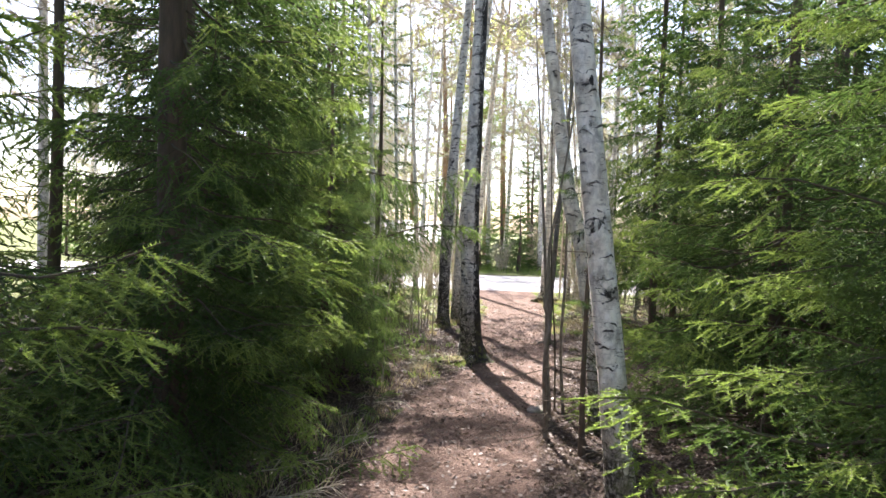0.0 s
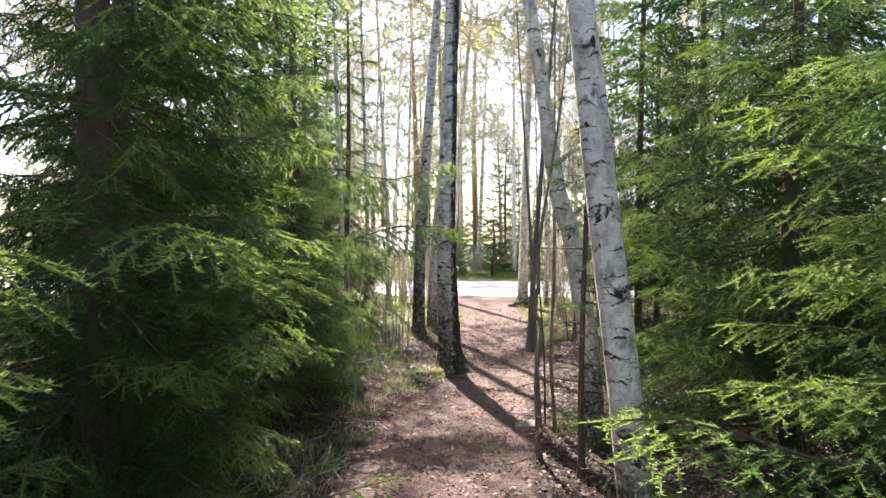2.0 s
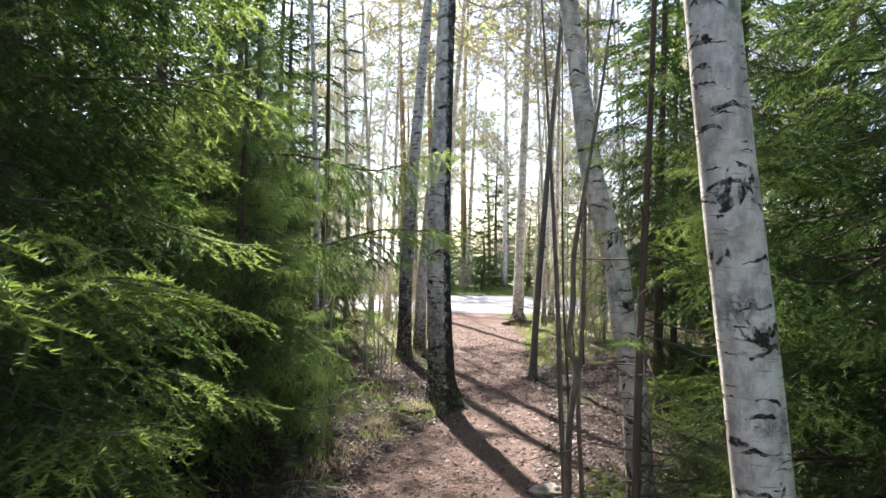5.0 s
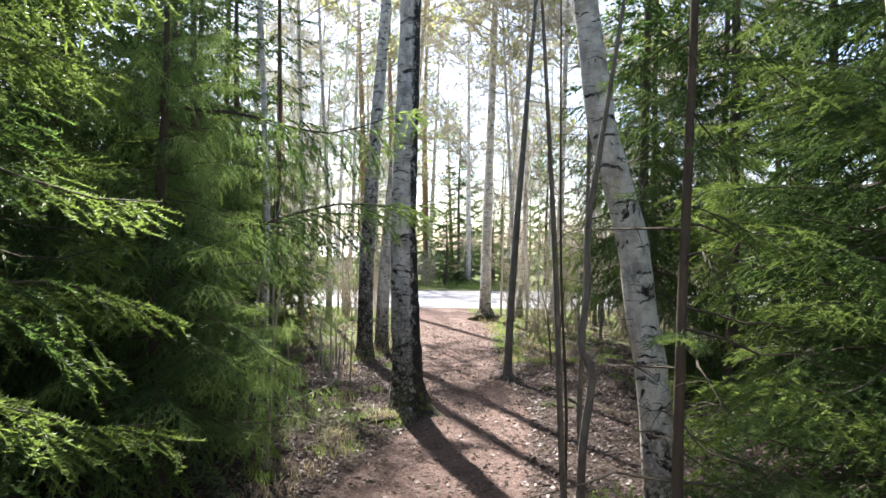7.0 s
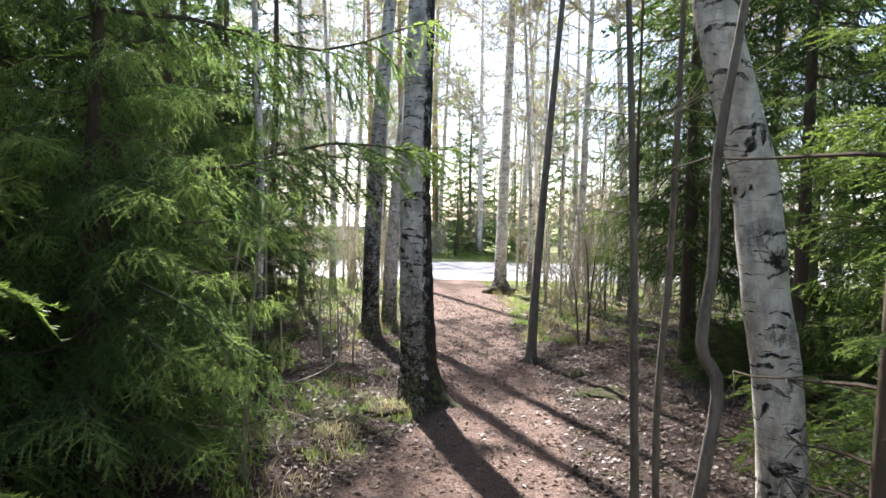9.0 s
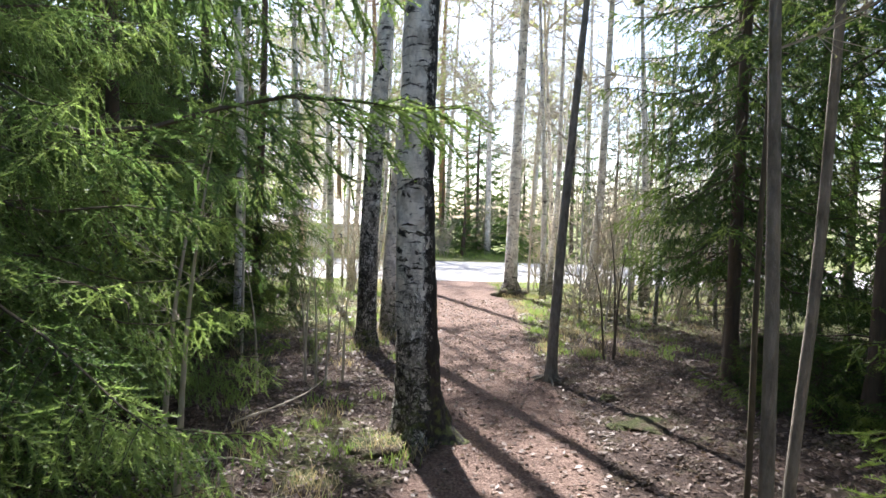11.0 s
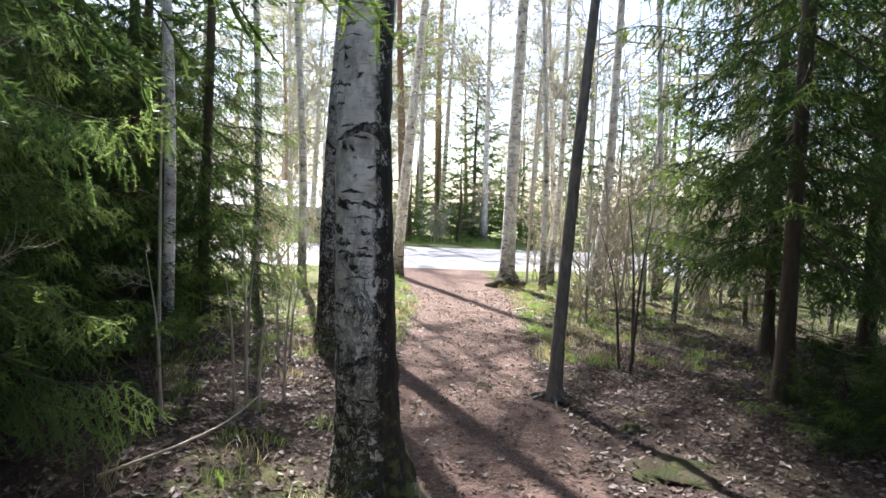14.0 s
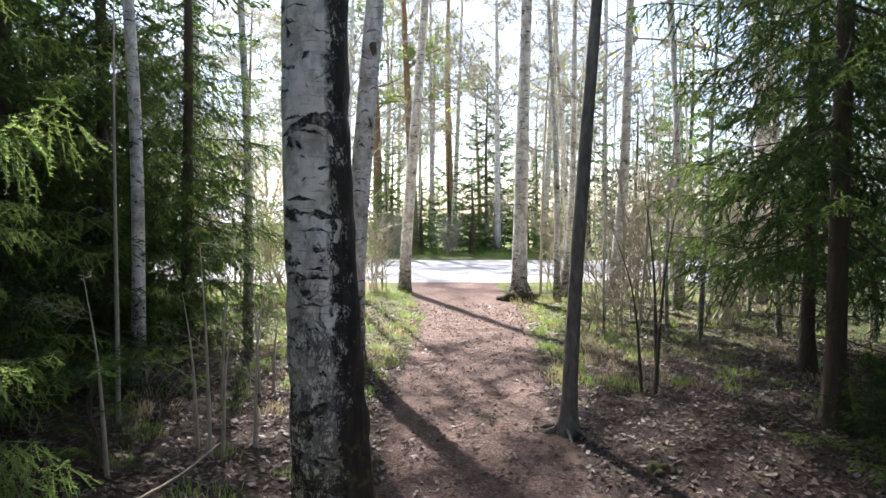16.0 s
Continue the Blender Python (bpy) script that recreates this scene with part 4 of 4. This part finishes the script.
def boxes(name, mats, parent, items, label=""):
    bd = Build()
    for it in items:
        bd.add(*box(*it))
    return part(name, bd.done(name, mats), parent, label)


house = thing("house", (-3.9, 36.0, -1.78), "white low house with a grey roof behind trees", "house")
boxes("wall", [WHITE_PAINT], house, [(-5, 3.2, 0, 6, 0, 2.5)])
roofv = np.array([(-5.6, -0.7, 2.45), (3.8, -0.7, 2.45), (3.8, 3, 3.7), (-5.6, 3, 3.7), (-5.6, 6.7, 2.45), (3.8, 6.7, 2.45)])
roofv = np.vstack([roofv, roofv + np.array([0, 0, 0.16])])
part("roof", mesh("roof", roofv, [(0, 3, 2, 1), (3, 4, 5, 2), (6, 7, 8, 9), (9, 8, 11, 10), (0, 1, 7, 6), (4, 10, 11, 5), (0, 6, 9, 3), (3, 9, 10, 4), (1, 2, 8, 7), (2, 5, 11, 8)], [ROOF_GREY]), house)
for wx in (-3.4, -0.9, 1.4):
    w = boxes("window", [WHITE_PAINT], house, [(wx - 0.06, wx, -0.05, 0.02, 0.9, 2.1), (wx + 1.0, wx + 1.06, -0.05, 0.02, 0.9, 2.1), (wx, wx + 1.0, -0.05, 0.02, 0.84, 0.9), (wx, wx + 1.0, -0.05, 0.02, 2.1, 2.16)])
    boxes("pane", [GLASS], w, [(wx, wx + 1.0, -0.02, -0.01, 0.9, 2.1)])


# ---- ground cover ----
def scatter(name, n, seed, where, shape, m, label, category):
    """Loose small pieces strewn over the ground as one cover."""
    r_ = np.random.default_rng(seed)
    vs, fs, k = [], [], 0
    while k < n:
        x, y = where(r_)
        if x is None:
            continue
        v, f = shape(r_)
        z = ground_z(x, y)
        off = scatter.count
        vs.append(v + np.array([x, y, z]))
        fs += [tuple(i + off for i in q) for q in f]
        scatter.count += len(v)
        k += 1
    scatter.count = 0
    return tagged(new(name, mesh(name, np.vstack(vs), fs, [m])), label, category, "", "stuff")


scatter.count = 0


def litter_spot(r_):
    y = 1.5 + 13.5 * r_.random() ** 1.3
    x = path_x(y) + r_.uniform(-4.0, 4.2)
    if trodden(x, y) > 0.45 and r_.random() < 0.62:
        return None, None
    return x, y


def dead_leaf(r_):
    L, w, a = r_.uniform(0.02, 0.048), r_.uniform(0.4, 0.7), r_.uniform(0, 6.283)
    c, s = math.cos(a) * L, math.sin(a) * L
    z = r_.uniform(0.002, 0.014)
    t1, t2, t3 = r_.uniform(-0.006, 0.016, 3)
    v = np.array([(-c / 2, -s / 2, z), (s * w / 2, -c * w / 2, z + t1), (c / 2, s / 2, z + t2), (-s * w / 2, c * w / 2, z + t3)])
    return v, [(0, 1, 2), (0, 2, 3)]


def tuft_shape(h, n, wide, lean):
    def make(r_):
        vs, fs = [], []
        for i in range(n):
            a, L = r_.uniform(0, 6.283), h * r_.uniform(0.5, 1.2)
            bx, by = r_.normal(0, wide, 2)
            d = np.array([math.cos(a), math.sin(a)]) * L * r_.uniform(0.2, lean)
            w = 0.0015
            p = np.array([(bx - w, by, -0.01), (bx + w, by, -0.01), (bx + d[0] * 0.4 + w, by + d[1] * 0.4, L * 0.65), (bx + d[0] * 0.4 - w, by + d[1] * 0.4, L * 0.65), (bx + d[0], by + d[1], L * 0.9)])
            k = len(vs) * 5
            vs.append(p)
            fs += [(k, k + 1, k + 2, k + 3), (k + 3, k + 2, k + 4)]
        return np.vstack(vs), fs
    return make


def near_verge(r_):
    c = r_.random()
    if c < 0.84:
        y = r_.uniform(10.2, 17.8)
        x = path_x(y) + r_.choice([-1, 1]) * (0.7 + r_.random() ** 1.6 * 3.5)
    elif c < 0.91:
        y, x = (r_.normal(8.9, 1.3), r_.normal(-0.5, 0.35)) if r_.random() < 0.8 else (r_.normal(7.95, 0.12), r_.normal(0.18, 0.1))
    else:
        y = r_.uniform(3.2, 7.5)
        x = path_x(y) - 0.75 - r_.random() * 0.5
    if trodden(x, y) > 0.35:
        return None, None
    return x, y


def far_verge(r_):
    return r_.uniform(-12, 16), 25.2 + r_.random() ** 1.5 * 6


def pebble(r_):
    v, f = box(-0.5, 0.5, -0.5, 0.5, -0.3, 0.5)
    v = v * r_.uniform(0.006, 0.02) * r_.uniform(0.6, 1.2, (8, 3))
    return v, f


def path_spot(r_):
    y = 2 + 15 * r_.random()
    return path_x(y) + r_.normal(0, 0.45), y


scatter("leaf_litter", 84000, 1, litter_spot, dead_leaf, LITTER, "dry brown fallen leaves on the forest floor", "leaves")
scatter("grass", 330, 2, near_verge, tuft_shape(0.075, 30, 0.05, 0.9), GRASS, "short fresh green grass along the path", "grass")
scatter("dry_grass", 200, 3, near_verge, tuft_shape(0.10, 30, 0.07, 1.6), STRAW, "dry straw-coloured grass along the path", "grass")
scatter("verge_grass", 900, 4, far_verge, tuft_shape(0.3, 10, 0.12, 0.8), GRASS, "green grass on the far road verge", "grass")
scatter("pebbles", 90, 5, path_spot, pebble, STONE, "small pebbles on the earth path", "pebbles")


def lump(name, x, y, sx, sy, sz, m, seed, label, category):
    bm = bmesh.new()
    bmesh.ops.create_icosphere(bm, subdivisions=4, radius=1.0)
    for v in bm.verts:
        k = 1 + 0.4 * noise.noise(v.co * 1.9 + Vector((seed, 0, 0))) + 0.14 * noise.noise(v.co * 6) + 0.05 * noise.noise(v.co * 17)
        v.co = Vector((v.co.x * sx * k, v.co.y * sy * k, v.co.z * sz * k))
    me = bpy.data.meshes.new(name)
    bm.to_mesh(me)
    bm.free()
    me.materials.append(m)
    me.polygons.foreach_set("use_smooth", np.ones(len(me.polygons), bool))
    ob = new(name, me)
    ob.location = (x, y, ground_z(x, y) - 0.02)
    return tagged(ob, label, category)


lump("moss_mound", 1.95, 8.4, 0.28, 0.2, 0.045, MOSS, 1, "low green moss cushion among dead leaves", "moss")
lump("moss_mound", 0.15, 7.95, 0.22, 0.16, 0.07, MOSS, 2, "mossy grassy cushion at the foot of the birch", "moss")
lump("moss_mound", 2.54, 15.55, 0.3, 0.26, 0.17, MOSS, 4, "mossy root mound under a birch by the road", "moss")
lump("stone", 1.9, 8.95, 0.07, 0.06, 0.06, MOSS, 5, "small mossy stone in the leaf litter", "stone")
lump("stone", 0.95, 5.9, 0.13, 0.09, 0.06, STONE, 6, "flat grey stone at the edge of the path", "stone")
lump("stone", 1.2, 9.9, 0.12, 0.07, 0.025, MOSS, 7, "flat half-buried stone in the path", "stone")

# dry brushwood lying on the verge
for i, (x, y, az, L) in enumerate([(-1.1, 3.4, 10, 0.6), (-1.0, 3.7, -25, 0.55), (-0.9, 4.3, 20, 0.5), (-0.95, 4.9, -10, 0.5), (-0.85, 5.4, 30, 0.45), (-0.8, 7.0, 15, 0.6), (-1.0, 7.3, -20, 0.7), (-0.75, 5.9, -30, 0.5), (1.5, 4.6, 200, 0.5), (-1.2, 3.9, 5, 0.6)]):
    ob = new("dry_twig", BARE_SPRAYS[i % 3])
    ob.matrix_basis = aim((x, y, ground_z(x, y) + 0.02), (x + L * math.cos(radians(az)), y + L * math.sin(radians(az)), ground_z(x, y) + 0.12), 40.0 * i)
    tagged(ob, "dry bare twig lying on the verge", "twig", "dry twigs")

# fallen sticks
for i, pts in enumerate([[(-0.72, 8.25, 0.02), (-0.45, 8.5, 0.05), (-0.3, 8.75, 0.09), (-0.18, 8.95, 0.17)], [(-1.0, 7.2, 0.1), (-0.55, 7.25, 0.2), (-0.25, 7.3, 0.13)], [(-0.6, 5.9, 0.02), (-0.35, 5.7, 0.1), (-0.2, 5.35, 0.12)]]):
    line = spline([(x, y, z + ground_z(x, y)) for x, y, z in pts], 10)
    v, f = tube(line, np.linspace(0.007, 0.003, 10), 6, 0.2)
    tagged(new("fallen_stick", mesh("fallen_stick", v, f, [PALE_TWIG], smooth=True)), "bare fallen stick lying on dead leaves", "stick", "fallen sticks")
